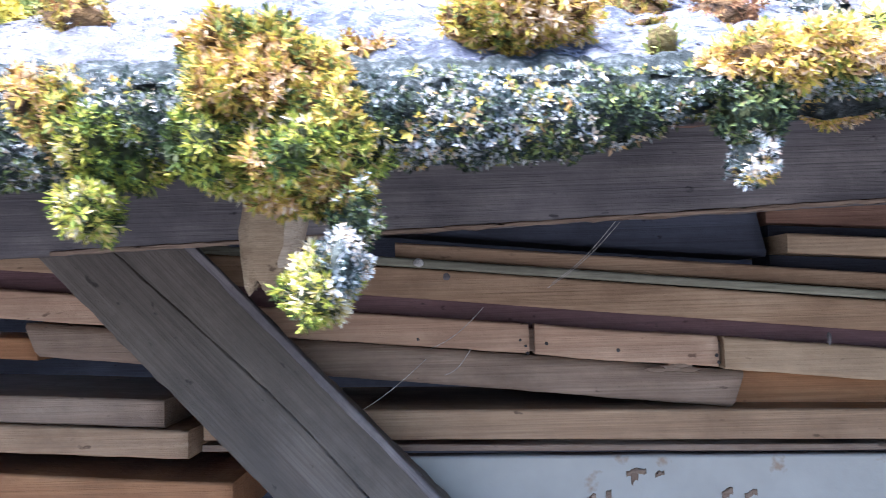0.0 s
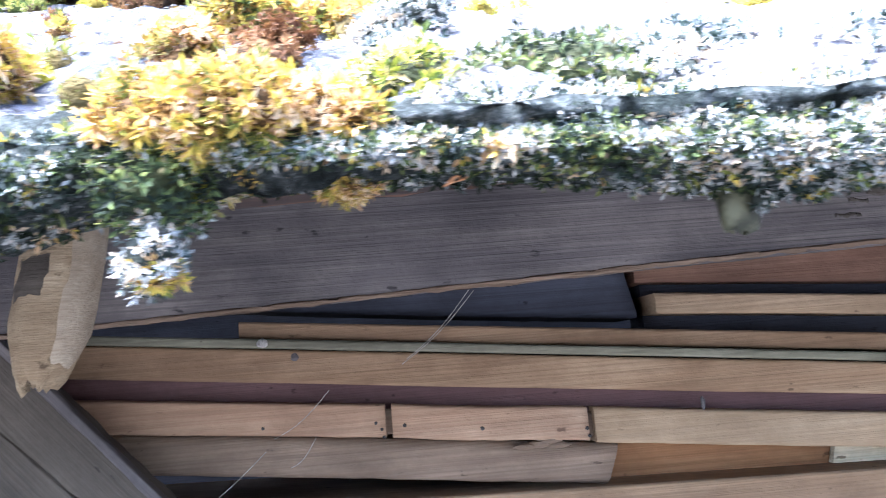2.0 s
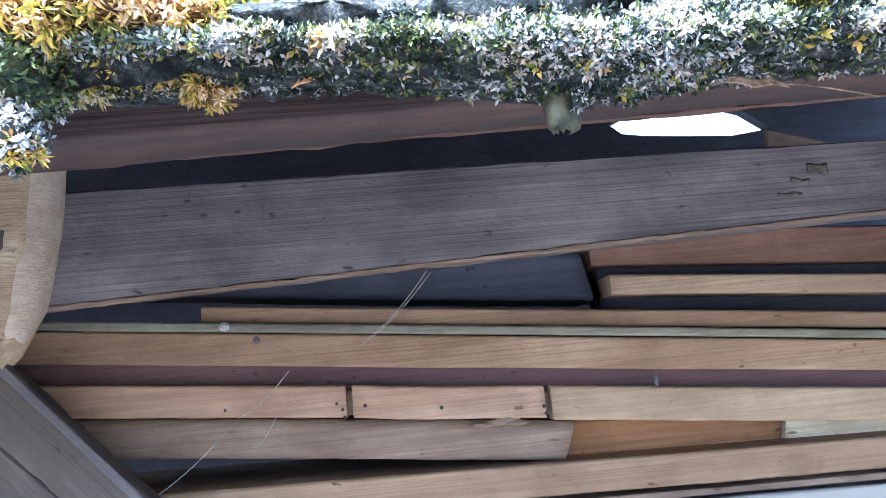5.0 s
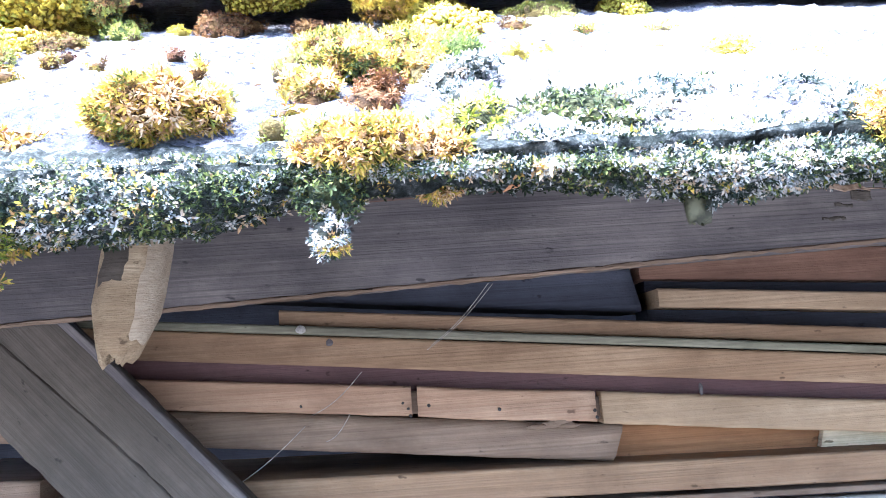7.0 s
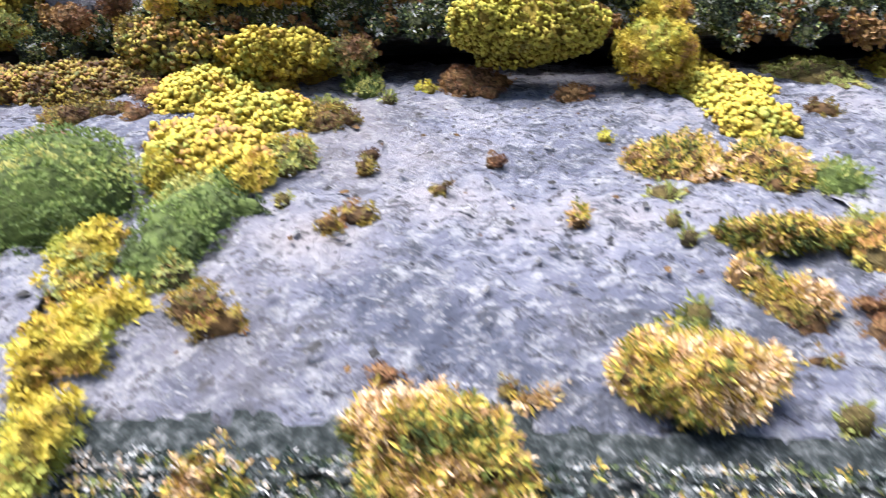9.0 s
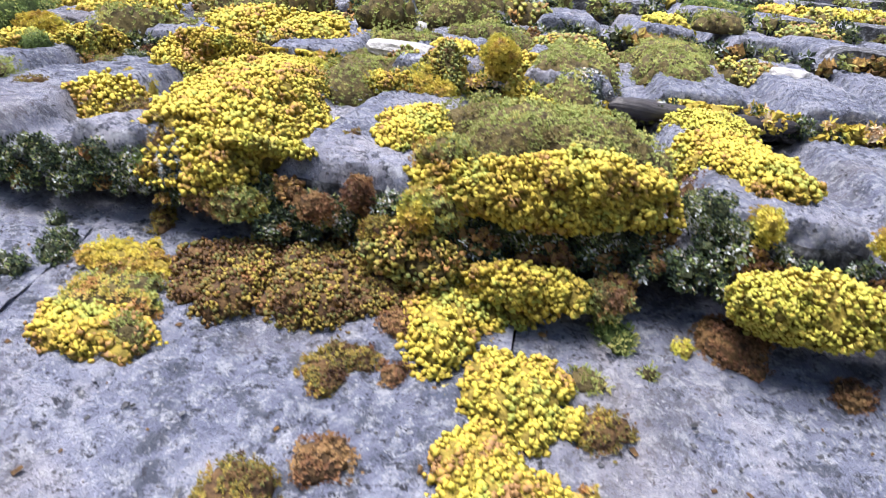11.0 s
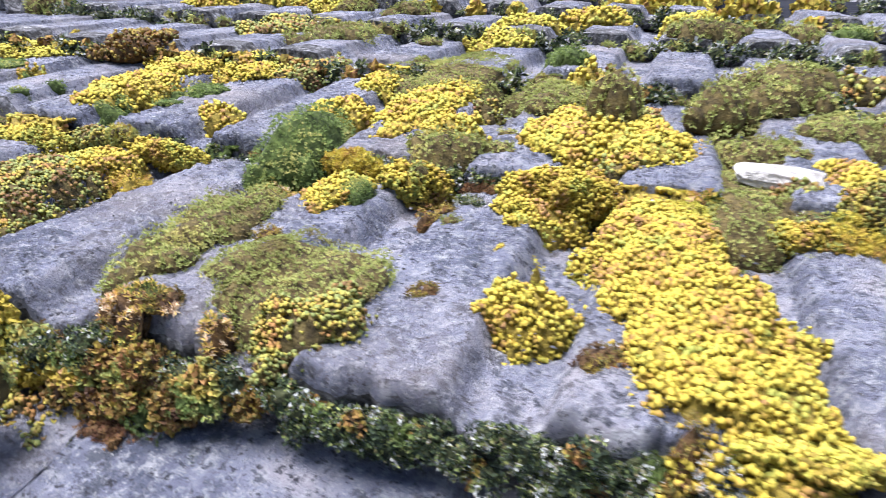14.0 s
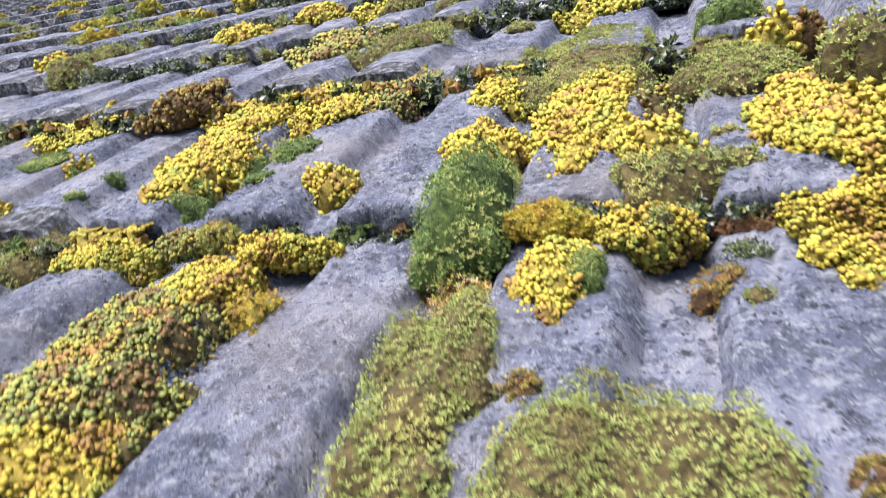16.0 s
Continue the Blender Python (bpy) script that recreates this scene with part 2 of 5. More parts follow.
# ---- the roof's shape: courses of tiles, counted from the eave ----
COURSES = [(0.180, 2.262, 0.63), (0.475, 2.534, 0.36), (0.787, 2.677, 0.418)]
COURSES += [(1.10 + 0.31 * k, 2.842 + 0.145 * k, 0.37) for k in range(18)]
TILE_W = 0.295


def climb(k):
    """How much a course climbs towards +x."""
    return -0.02 if k == 0 else 0.015


def course_of(y):
    return max([k for k, c in enumerate(COURSES) if y >= c[0]], default=0)


def surface(x, y, k=None):
    k = course_of(y) if k is None else k
    y0, z0, s = COURSES[k]
    return z0 + climb(k) * x + s * (y - y0)


def axes_of(k):
    s = COURSES[k][2]
    u = Vector((1, 0, climb(k))).normalized()
    n = u.cross(Vector((0, 1, s))).normalized()
    return Matrix((u, n.cross(u), n)).transposed()


FIRST_RIB = -0.630


def rib(s):
    """Cross-section of a tile: two flat-topped rolls with valleys between; 0 at a roll's top."""
    pts = [(0.0, -0.022), (0.011, -0.002), (0.016, 0.0), (0.053, 0.001), (0.090, 0.0), (0.096, -0.002), (0.107, -0.022), (0.127, -0.023), (0.1475, -0.022)]
    return np.interp(s % 0.1475, [p[0] for p in pts], [p[1] for p in pts])


def tile_top(x, y):
    """The height of the tiles at places of the plan, ribs included."""
    k = np.clip(np.searchsorted([c[0] for c in COURSES], y, side="right") - 1, 0, len(COURSES) - 1)
    y0, z0, slope = np.array(COURSES)[k].T
    return z0 + np.where(k == 0, climb(0), climb(1)) * x + slope * (y - y0) + np.where(k == 0, 0.0, rib(x - FIRST_RIB))


# ---- mesh helpers ----
def mesh_from(name, verts, quads, mats, smooth=True, index=None):
    me = bpy.data.meshes.new(name)
    verts, quads = np.asarray(verts, np.float32), np.asarray(quads, np.int32)
    me.vertices.add(len(verts))
    me.vertices.foreach_set("co", verts.ravel())
    me.loops.add(quads.size)
    me.loops.foreach_set("vertex_index", quads.ravel())
    me.polygons.add(len(quads))
    me.polygons.foreach_set("loop_start", np.arange(0, quads.size, quads.shape[1], dtype=np.int32))
    me.polygons.foreach_set("use_smooth", np.full(len(quads), smooth))
    for m in mats:
        me.materials.append(m)
    if index is not None:
        me.polygons.foreach_set("material_index", np.asarray(index, np.int32))
    me.update(calc_edges=True)
    me.validate()
    return me


def under(ob, parent):
    ob.parent = parent
    return ob


def grid_quads(nu, nv, wrap=False):
    """Quads of a grid of nu columns by nv rows of points, row after row."""
    i, j = np.meshgrid(np.arange(nu if wrap else nu - 1), np.arange(nv - 1))
    i, j = i.ravel(), j.ravel()
    i2 = (i + 1) % nu
    return np.stack([j * nu + i, j * nu + i2, (j + 1) * nu + i2, (j + 1) * nu + i], 1)


def waves(rng, count, low, high):
    return [(rng.normal(size=3) * rng.uniform(low, high), rng.uniform(0, 6.28)) for _ in range(count)]


def ripple(p, ws):
    return sum(np.sin(p @ k + ph) for k, ph in ws) / len(ws)


# ---- moss ----
def nub(seed, points):
    """A thick leafy shoot, from above a small rosette: leaf tips and the grooves between them, round a raised heart."""
    rng = np.random.default_rng(seed)
    vs, qs, part_of = [], [], []
    n = 2 * points
    for i in range(n):
        a = 6.283 * (i + rng.uniform(-0.2, 0.2)) / n
        tip = rng.uniform(0.9, 1.2) if i % 2 == 0 else rng.uniform(0.48, 0.64)
        vs.append((math.cos(a) * tip, math.sin(a) * tip, -0.25 + (rng.uniform(-0.1, 0.35) if i % 2 == 0 else -0.4)))
    vs += [(0, 0, 0.6), (0, 0, -2.0)]
    for i in range(n):
        qs.append((i, (i + 1) % n, n))
        part_of.append(1)
    for i in range(0, n, 2):
        qs.append((i, n + 1, (i + 2) % n))
        part_of.append(0)
    return np.array(vs), np.array(qs), np.array(part_of)


def leaves(seed, rows, wide):
    """A shoot of narrow pointed leaves: rows of foot height, rise, count and reach; the lowest row takes the stalk's colour."""
    rng = np.random.default_rng(seed)
    vs, qs, part_of = [], [], []
    for row, (h, el, n, reach) in enumerate(rows):
        for i in range(n):
            a = 6.283 * (i + rng.uniform(-0.25, 0.25)) / n + 1.9 * row
            e, r = el + rng.uniform(-0.25, 0.25), reach * rng.uniform(0.8, 1.25)
            out = np.array([math.cos(a) * math.cos(e), math.sin(a) * math.cos(e), math.sin(e)])
            side = np.array([-math.sin(a), math.cos(a), 0]) * wide
            foot = np.array([0, 0, h])
            k = len(vs)
            vs += [foot, foot + out * r * 0.5 + side + (0, 0, 0.1), foot + out * r, foot + out * r * 0.5 - side + (0, 0, 0.1)]
            qs += [(k, k + 1, k + 2), (k, k + 2, k + 3)]
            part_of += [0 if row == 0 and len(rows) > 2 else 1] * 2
    return np.array(vs), np.array(qs), np.array(part_of)


SHOOTS = {   # forms close by, forms far off, tilt
    "bead": ([leaves(s, ((-0.5, 0.3, 6, 1.2), (0.1, 0.85, 5, 1.05)), 0.21) for s in range(6)], [nub(s + 20, 4 if s % 2 else 3) for s in range(6)], 0.30),
    "slim": ([leaves(s + 7, ((-1.2, 0.9, 2, 1.6), (-0.3, 1.15, 3, 1.6)), 0.24) for s in range(5)], [leaves(s + 7, ((-0.6, 0.75, 5, 1.4),), 0.26) for s in range(4)], 0.30),
    "star": ([leaves(s + 5, ((-0.9, 0.1, 3, 1.15), (-0.3, 0.5, 5, 1.2), (0.1, 1.0, 3, 1.0)), 0.17) for s in range(5)], [leaves(s + 5, ((0.0, 0.5, 6, 1.2),), 0.24) for s in range(3)], 0.60),
    "tuft": ([leaves(s + 9, ((-0.2, 0.2, 3, 1.1), (0.0, 0.9, 3, 1.1)), 0.24) for s in range(5)], [leaves(s + 9, ((0.0, 0.5, 4, 1.2),), 0.3) for s in range(3)], 0.60),
}
# shoot, size, spacing
STYLE = dict(yellow=("bead", 0.0023, 0.0030), lime=("bead", 0.0020, 0.0027), gold=("star", 0.0029, 0.0029), leafy=("star", 0.0027, 0.0028), olive=("slim", 0.0017, 0.0030), green=("slim", 0.0015, 0.0025),
             brown=("bead", 0.0018, 0.0029), rust=("bead", 0.0016, 0.0027), dark=("tuft", 0.0021, 0.0025), frost=("tuft", 0.0020, 0.0024), mixed=("bead", 0.0022, 0.0033))
MOSS_LABEL = dict(yellow="bright yellow moss cushion", lime="dense lime-yellow moss cushion", gold="golden-brown moss with bleached tips", leafy="loose yellow-green leafy moss", olive="fuzzy olive-green moss cushion",
                  green="deep green moss cushion", brown="low brown moss cushion", rust="rust-brown dry moss tuft", dark="dark green moss tuft", frost="grey-green lichen-covered moss mat", mixed="moss mottled green and orange-brown")
WHERE = ["on the flat eave tile", "on the ribbed roof tiles", "between two courses of roof tiles", "hanging over the edge of the eave"]
moss_count = [0]


def grow(rng, p, nrm, size, forms):
    """Shoots at the places p, upright along nrm: points, triangles and which part each triangle is."""
    x = np.cross(rng.normal(size=nrm.shape), nrm)
    x /= np.linalg.norm(x, axis=1)[:, None]
    y = np.cross(nrm, x)
    vs, qs, part_of, base = [], [], [], 0
    pick = rng.integers(0, len(forms), len(p))
    for f, (tv, tq, tp) in enumerate(forms):
        s = pick == f
        k = int(s.sum())
        if not k:
            continue
        rot = np.stack([x[s], y[s], nrm[s]], 1) * size[s][:, None, None]
        v = np.einsum("vk,nkj->nvj", tv, rot) + p[s][:, None, :]
        vs.append(v.reshape(-1, 3))
        qs.append((tq[None] + (base + np.arange(k) * len(tv))[:, None, None]).reshape(-1, 3))
        part_of.append(np.tile(tp, k))
        base += k * len(tv)
    return np.concatenate(vs), np.concatenate(qs), np.concatenate(part_of)


class Joined:
    """Moss that nobody could count, gathered into one object."""

    def __init__(self):
        self.vs, self.qs, self.ix, self.mats, self.n = [], [], [], [], 0

    def add(self, vs, qs, mats, part_of, center, axes):
        for m in mats:
            if m not in self.mats:
                self.mats.append(m)
        self.vs.append(vs @ np.array(axes).T + np.array(center))
        self.qs.append(qs + self.n)
        self.ix.append(np.array([self.mats.index(m) for m in mats])[part_of])
        self.n += len(vs)

    def finish(self, name, label):
        ob = new(name, mesh_from(name, np.concatenate(self.vs), np.concatenate(self.qs), self.mats, False, np.concatenate(self.ix)))
        return tagged(ob, label, "moss", kind="stuff")


def clump(center, axes, radii, kind, where, low=-0.15, q=2.3, coarse=1.0, lump=0.2, lobes=None, into=None, settle=None):
    """A moss cushion: lumpy mounds grown together, and the shoots all over them, as far down as low."""
    moss_count[0] += 1
    rng = np.random.default_rng(1000 + moss_count[0])
    radii = np.array(radii, float)
    lobes = lobes or (1 if max(radii) < 0.014 else 3 if max(radii) < 0.03 else 5)
    spots = [(np.zeros(3), radii * (1.0 if lobes == 1 else 0.80))]
    turn = rng.uniform(0, 6.28)
    for i in range(lobes - 1):
        az = turn + 6.283 * i / (lobes - 1) + rng.uniform(-0.4, 0.4)
        out = rng.uniform(0.42, 0.62)
        spots.append((np.array([math.cos(az) * out, math.sin(az) * out, rng.uniform(-0.12, 0.12)]) * radii, radii * rng.uniform(0.42, 0.62) * np.array([1, 1, rng.uniform(1.0, 1.45)])))
    if into is None and max(radii) > 0.02:             # low spurs round the rim
        for i in range(5):
            az, out = rng.uniform(0, 6.28), rng.uniform(0.70, 1.0)
            spots.append((np.array([math.cos(az) * out, math.sin(az) * out, 0.0]) * radii, np.array([*(radii[:2].mean() * rng.uniform(0.16, 0.34, 2)), radii[2] * rng.uniform(0.3, 0.55)])))
    forms_of = [(waves(rng, 6, 1.5, 3.6), waves(rng, 5, 5, 10)) for _ in spots]
    ws3 = waves(rng, 6, 350, 900)

    def shell(d, i):
        m = (np.abs(d) ** q).sum(1) ** (-1 / q)
        m = m * (1 + lump * ripple(d, forms_of[i][0]) + lump * 0.5 * ripple(d, forms_of[i][1]))
        return spots[i][0] + d * m[:, None] * spots[i][1]

    def rest(p):
        """Lets the lower parts of the moss sink onto the tiles: into the valleys, down over an edge, up a step."""
        if settle is None:
            return p
        at = p @ np.array(axes).T + np.array(center)
        off = np.clip(tile_top(at[:, 0], at[:, 1]) - surface(at[:, 0], at[:, 1], settle), -0.026, 0.02)
        p = p.copy()
        p[:, 2] += off * (1 - np.clip(p[:, 2] / radii[2], 0, 1))
        return p

    nu, nv = (6, 4) if into is not None else (10, 6) if max(radii) > 0.02 else (7, 4)
    th, ph = np.meshgrid(np.linspace(0, 2 * np.pi, nu, endpoint=False), np.linspace(-0.5 * np.pi, 0.5 * np.pi, nv))
    ball = np.stack([np.cos(th) * np.cos(ph), np.sin(th) * np.cos(ph), np.sin(ph)], -1).reshape(-1, 3)
    quads = grid_quads(nu, nv, True)
    vs = [spots[i][0] + (shell(ball, i) - spots[i][0]) * (0.68 if into is not None else 0.80 if low < -0.5 else 0.90) for i in range(len(spots))]
    vs = [rest(v) for v in vs]
    qs = [quads + i * len(ball) for i in range(len(spots))]
    if into is None:
        mound = new("moss_cushion", mesh_from("mound", np.concatenate(vs), np.concatenate(qs), [SOIL[SOIL_OF[kind]]]))
        mound.matrix_world = Matrix.Translation(Vector(center)) @ axes.to_4x4()
        tagged(mound, MOSS_LABEL[kind] + " " + where, "moss", "moss on the roof", "object")
    else:
        qs = np.concatenate(qs)
        qs = np.concatenate([qs[:, :3], qs[:, [0, 2, 3]]])
        into.add(np.concatenate(vs), qs, [SOIL[SOIL_OF[kind]]], np.zeros(len(qs), int), center, axes)

    style, size, space = STYLE[kind]
    close, far_off, tilt = SHOOTS[style]
    forms = close if coarse < 1.1 and into is None and max(radii) < 0.032 else far_off
    space, size = space * coarse, size * coarse
    places, normals = [], []
    for i, (mid, rad) in enumerate(spots):
        a, b, c = rad
        area = 2 * math.pi * (((a * b) ** 1.6 + (a * c) ** 1.6 + (b * c) ** 1.6) / 3) ** (1 / 1.6) * (1 - low) * 1.05
        want = int(area / space ** 2) + 6
        d = rng.normal(size=(want * 14, 3))
        d /= np.linalg.norm(d, axis=1)[:, None]
        d = d[d[:, 2] > low]
        w = np.linalg.norm(d / rad, axis=1)
        d = d[rng.uniform(size=len(d)) < w / w.max()][:want]
        p = shell(d, i)
        t1 = np.cross(d, [0.31, 0.22, 0.93])
        t1 /= np.linalg.norm(t1, axis=1)[:, None] + 1e-9
        n1, n2 = d + 0.03 * t1, d + 0.03 * np.cross(d, t1)
        nrm = np.cross(shell(n1 / np.linalg.norm(n1, axis=1)[:, None], i) - p, shell(n2 / np.linalg.norm(n2, axis=1)[:, None], i) - p)
        nrm /= np.linalg.norm(nrm, axis=1)[:, None] + 1e-12
        nrm *= np.sign((nrm * d).sum(1))[:, None]
        keep = np.ones(len(p), bool)
        for j, (mj, rj) in enumerate(spots):
            if j != i:
                keep &= (np.abs((p - mj) / rj) ** q).sum(1) > 0.74
        places.append(p[keep])
        normals.append(nrm[keep])
    p, nrm = np.concatenate(places), np.concatenate(normals)
    nrm += rng.normal(size=nrm.shape) * tilt * 0.6 + np.array([0, 0, 0.5 if low > -0.5 else -0.1])
    nrm /= np.linalg.norm(nrm, axis=1)[:, None]
    sc = size * rng.uniform(0.6, 1.3, len(p))
    p = p + nrm * (rng.uniform(-0.9, 0.5, len(p)) * size + 0.0036 * min(1.5, coarse) * ripple(p, ws3))[:, None]
    if low > -0.5:                                     # single shoots that stray out over the tile
        k = int(0.03 * len(p))
        az, far = rng.uniform(0, 6.283, k), 0.95 + 0.16 * rng.uniform(size=k) ** 2.2
        p[:k] = np.stack([np.cos(az), np.sin(az), 0 * az], 1) * radii * far[:, None]
        p[:k, 2] = 0.001
        nrm[:k] = nrm[:k] * 0.3 + np.array([0, 0, 1.0])
        nrm[:k] /= np.linalg.norm(nrm[:k], axis=1)[:, None]
        sc[:k] *= 0.75
    p = rest(p)
    vs, qs, part_of = grow(rng, p, nrm, sc, forms)
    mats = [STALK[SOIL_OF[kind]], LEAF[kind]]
    if into is not None:
        return into.add(vs, qs, mats, part_of, center, axes)
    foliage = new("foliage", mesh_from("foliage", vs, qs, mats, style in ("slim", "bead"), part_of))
    tagged(under(foliage, mound), kind="stuff")
    return mound


def cushion(x, y, rx, ry, h, kind, turn=0, k=None, lift=0.0, **more):
    """Moss on the tiles at (x, y) of the plan: half widths across and up the slope, and height."""
    k = course_of(y) if k is None else k
    where = WHERE[0] if k == 0 else WHERE[1]
    if k == 0 and y < 0.27:
        more, lift = {"low": -0.45, **more}, lift - 0.004
    if k:
        more.setdefault("settle", k)
    if k:
        more.setdefault("coarse", 1.08 if k == 1 else 1.5 if k == 2 else 2.2 if k == 3 else 2.5 if k == 4 else 5.0)
    axes = axes_of(k) @ Matrix.Rotation(radians(turn), 3, "Z")
    return clump((x, y, surface(x, y, k) + lift), axes, (rx, ry, h), kind, where, **more)


def hanging(x, y, z, rx, ry, rz, kind, lean=0, **more):
    """Moss that hangs over an edge: half widths along the eave, towards the yard and up."""
    return clump((x, y, z), Matrix.Rotation(radians(lean), 3, "Y"), (rx, ry, rz), kind, WHERE[3] if y < 0.3 else WHERE[2], **{"low": -1.0, "q": 2.1, "lump": 0.3, **more})


# ---- timber ----
def plank(name, material, x0, x1, z0, z1, high, y, deep, label, category="timber", seed=1, warp=0.0009, notch=None, steps=40, bevel=0.0022, chip=0.0004, parent=None, high1=None, slant=0.0):
    """A board that lies along x, its front face at y: lower edge from z0 at x0 to z1 at x1."""
    rng = np.random.default_rng(seed)
    b = bevel
    ring = [(0, b), (0, b * 1.7), (0, high * 0.5), (0, high - b * 1.7), (0, high - b), (b, high), (b * 1.7, high), (deep - b, high), (deep, high - b), (deep, b), (deep - b, 0), (b * 1.7, 0), (b, 0)]
    if notch:
        f = notch
        ring = [(0, b), (0, b * 1.7), (0, high * f - 0.0024), (0, high * f - 0.0011), (0.009, high * f), (0, high * f + 0.0011), (0, high * f + 0.0024), (0, high - b * 1.7), (0, high - b), (b, high), (deep - b, high), (deep, high - b), (deep, b), (deep - b, 0), (b, 0)]
    n, xs = len(ring), np.linspace(x0, x1, steps)
    ws = waves(rng, 4, 6, 40)
    vs = []
    for x in xs:
        f = (x - x0) / (x1 - x0)
        sag = warp * math.sin(3.1 * f * 2 + seed)
        for j, (yy, zz) in enumerate(ring):
            q = np.array([[x, yy * 2 + j, zz * 3]])
            jig = ripple(q * np.array([[14.0, 1, 1]]), ws)[0] * chip + rng.normal() * chip * 0.5
            wander = 0.006 * math.sin(9 * f + seed) if notch and 2 <= j <= 6 else 0
            zz *= 1 + ((high1 or high) / high - 1) * f
            vs.append((x + slant * (zz / high - 0.5) * (f - 0.5) * 2, y + yy + jig * 0.6, z0 + (z1 - z0) * f + zz + sag + jig + wander))
    vs = np.array(vs)
    body = grid_quads(n, steps, True)
    ends = []
    for row in (0, steps - 1):
        c = len(vs)
        vs = np.vstack([vs, vs[row * n:(row + 1) * n].mean(0)])
        for j in range(n):
            a, bb = row * n + j, row * n + (j + 1) % n
            ends.append((a, bb, c, c) if row else (bb, a, c, c))
    tri = [(q[0], q[1], q[2]) for q in ends]
    me = bpy.data.meshes.new(name)
    mid = Vector(((x0 + x1) / 2, y, (z0 + z1) / 2))
    me.from_pydata([Vector(v) - mid for v in vs], [], [tuple(q) for q in body] + tri)
    me.materials.append(material)
    for p in me.polygons:
        p.use_smooth = len(p.vertices) == 4
    me.update()
    ob = new(name, me)
    ob.location = mid - (parent.location if parent else Vector())
    if parent:
        return under(ob, parent)
    return tagged(ob, label, category, kind="object")


# ---- setting: under the roof ----
def wall(name, size, place, material):
    me = bpy.data.meshes.new(name)
    bm = bmesh.new()
    bmesh.ops.create_cube(bm, size=1.0, matrix=Matrix.Translation(place) @ Matrix.Diagonal((*size, 1)))
    bm.to_mesh(me)
    bm.free()
    me.materials.append(material)
    return tagged(new(name, me), kind="structure")

# the shed below the eave is closed around, with one slot high in its back wall
GROUND = soil_material("bare_ground", (0.06, 0.058, 0.055), (0.10, 0.098, 0.095))
wall("ground", (400, 400, 0.1), (0, 0, -0.05), GROUND)
# side walls: added out of view to keep stray light out
wall("wall_left", (0.05, 1.7, 2.35), (-1.6, 1.2, 1.175), OLD_WOOD)
wall("wall_right", (0.05, 1.7, 2.4), (1.9, 1.2, 1.2), OLD_WOOD)
# the back wall's navy stands for the shade seen above the beam
wall("wall_back", (3.55, 0.04, 2.760), (0.15, 2.05, 1.38), NAVY_SHADE_WOOD)


def wall_with_slot():
    """The top of the back wall, with a jagged lens-shaped slot broken through it."""
    slot = [(0.859, 2.8586), (0.913, 2.884), (1.00, 2.892), (1.096, 2.898), (1.211, 2.901), (1.296, 2.8735), (1.373, 2.817), (1.340, 2.806), (1.246, 2.796), (1.083, 2.806), (0.958, 2.8167), (0.896, 2.8266)]
    x0, x1, z0, z1 = -1.625, 1.925, 2.760, 3.27
    n = len(slot)
    cx, cz = 1.12, 2.84
    outer = []
    for x, z in slot:
        dx, dz = x - cx, z - cz
        f = min((x1 - cx) / dx if dx > 0 else (x0 - cx) / dx if dx < 0 else 9e9, (z1 - cz) / dz if dz > 0 else (z0 - cz) / dz if dz < 0 else 9e9)
        outer.append((cx + dx * f, cz + dz * f))
    corners = {(x0, z1), (x1, z1), (x1, z0), (x0, z0)}
    vs = [(x, y, z) for y in (2.03, 2.07) for x, z in slot + outer]
    m = len(slot) * 2
    fs = []
    for i in range(n):
        j = (i + 1) % n
        fs += [(i, j, n + j, n + i), (m + i, m + n + i, m + n + j, m + j), (i, m + i, m + j, j)]
        a, b = outer[i], outer[j]
        for c in corners:                              # fill the rectangle's corners
            if (abs(a[0] - c[0]) < 1e-6 and abs(b[1] - c[1]) < 1e-6) or (abs(a[1] - c[1]) < 1e-6 and abs(b[0] - c[0]) < 1e-6):
                k = len(vs)
                vs.append((c[0], 2.03, c[1]))
                fs.append((n + i, n + j, k))
    me = bpy.data.meshes.new("wall_back_top")
    me.from_pydata(vs, [], fs)
    me.materials.append(NAVY_SHADE_WOOD)
    tagged(new("wall_back_top", me), kind="structure")


wall_with_slot()


def sarking():
    """Boarding added under the battens against light leaks, toned dark as shade, board by board up the slope."""
    roof_deck = tagged(new("added_ceiling"), "added boarding, toned dark as shade, under the roof tiles", "roof boarding", kind="structure")
    me = bpy.data.meshes.new("boarding")
    bm = bmesh.new()
    for i in range(1, 31):
        y = 0.36 + 0.15 * i
        m = Matrix.Translation((-0.25, y, 2.2975 + 0.52 * (y - 0.36) + (0.004 if i % 2 else 0))) @ Matrix.Rotation(math.atan(0.52), 4, "X") @ Matrix.Rotation(-math.atan(0.01), 4, "Y")
        bmesh.ops.create_cube(bm, size=1.0, matrix=m @ Matrix.Diagonal((4.7, 0.168, 0.016, 1)))
    bm.to_mesh(me)
    bm.free()
    me.materials.append(NAVY_SHADE_WOOD)
    under(new("boarding", me), roof_deck)


sarking()
batten = plank("roof_batten", RED_WOOD, -1.3, 1.6, 2.2496, 2.3096, 0.042, 0.312, 0.033, "dark reddish roof batten under the eave tiles", "batten", 3, 0.001, steps=90, chip=0.0006)
plank("worn_edge", RUSTY_WOOD, -0.9, 1.3, 2.2574, 2.3029, 0.0020, 0.341, 0.0048, "chipped orange lower edge", seed=62, chip=0.0012, steps=150, bevel=0.0006, parent=batten)
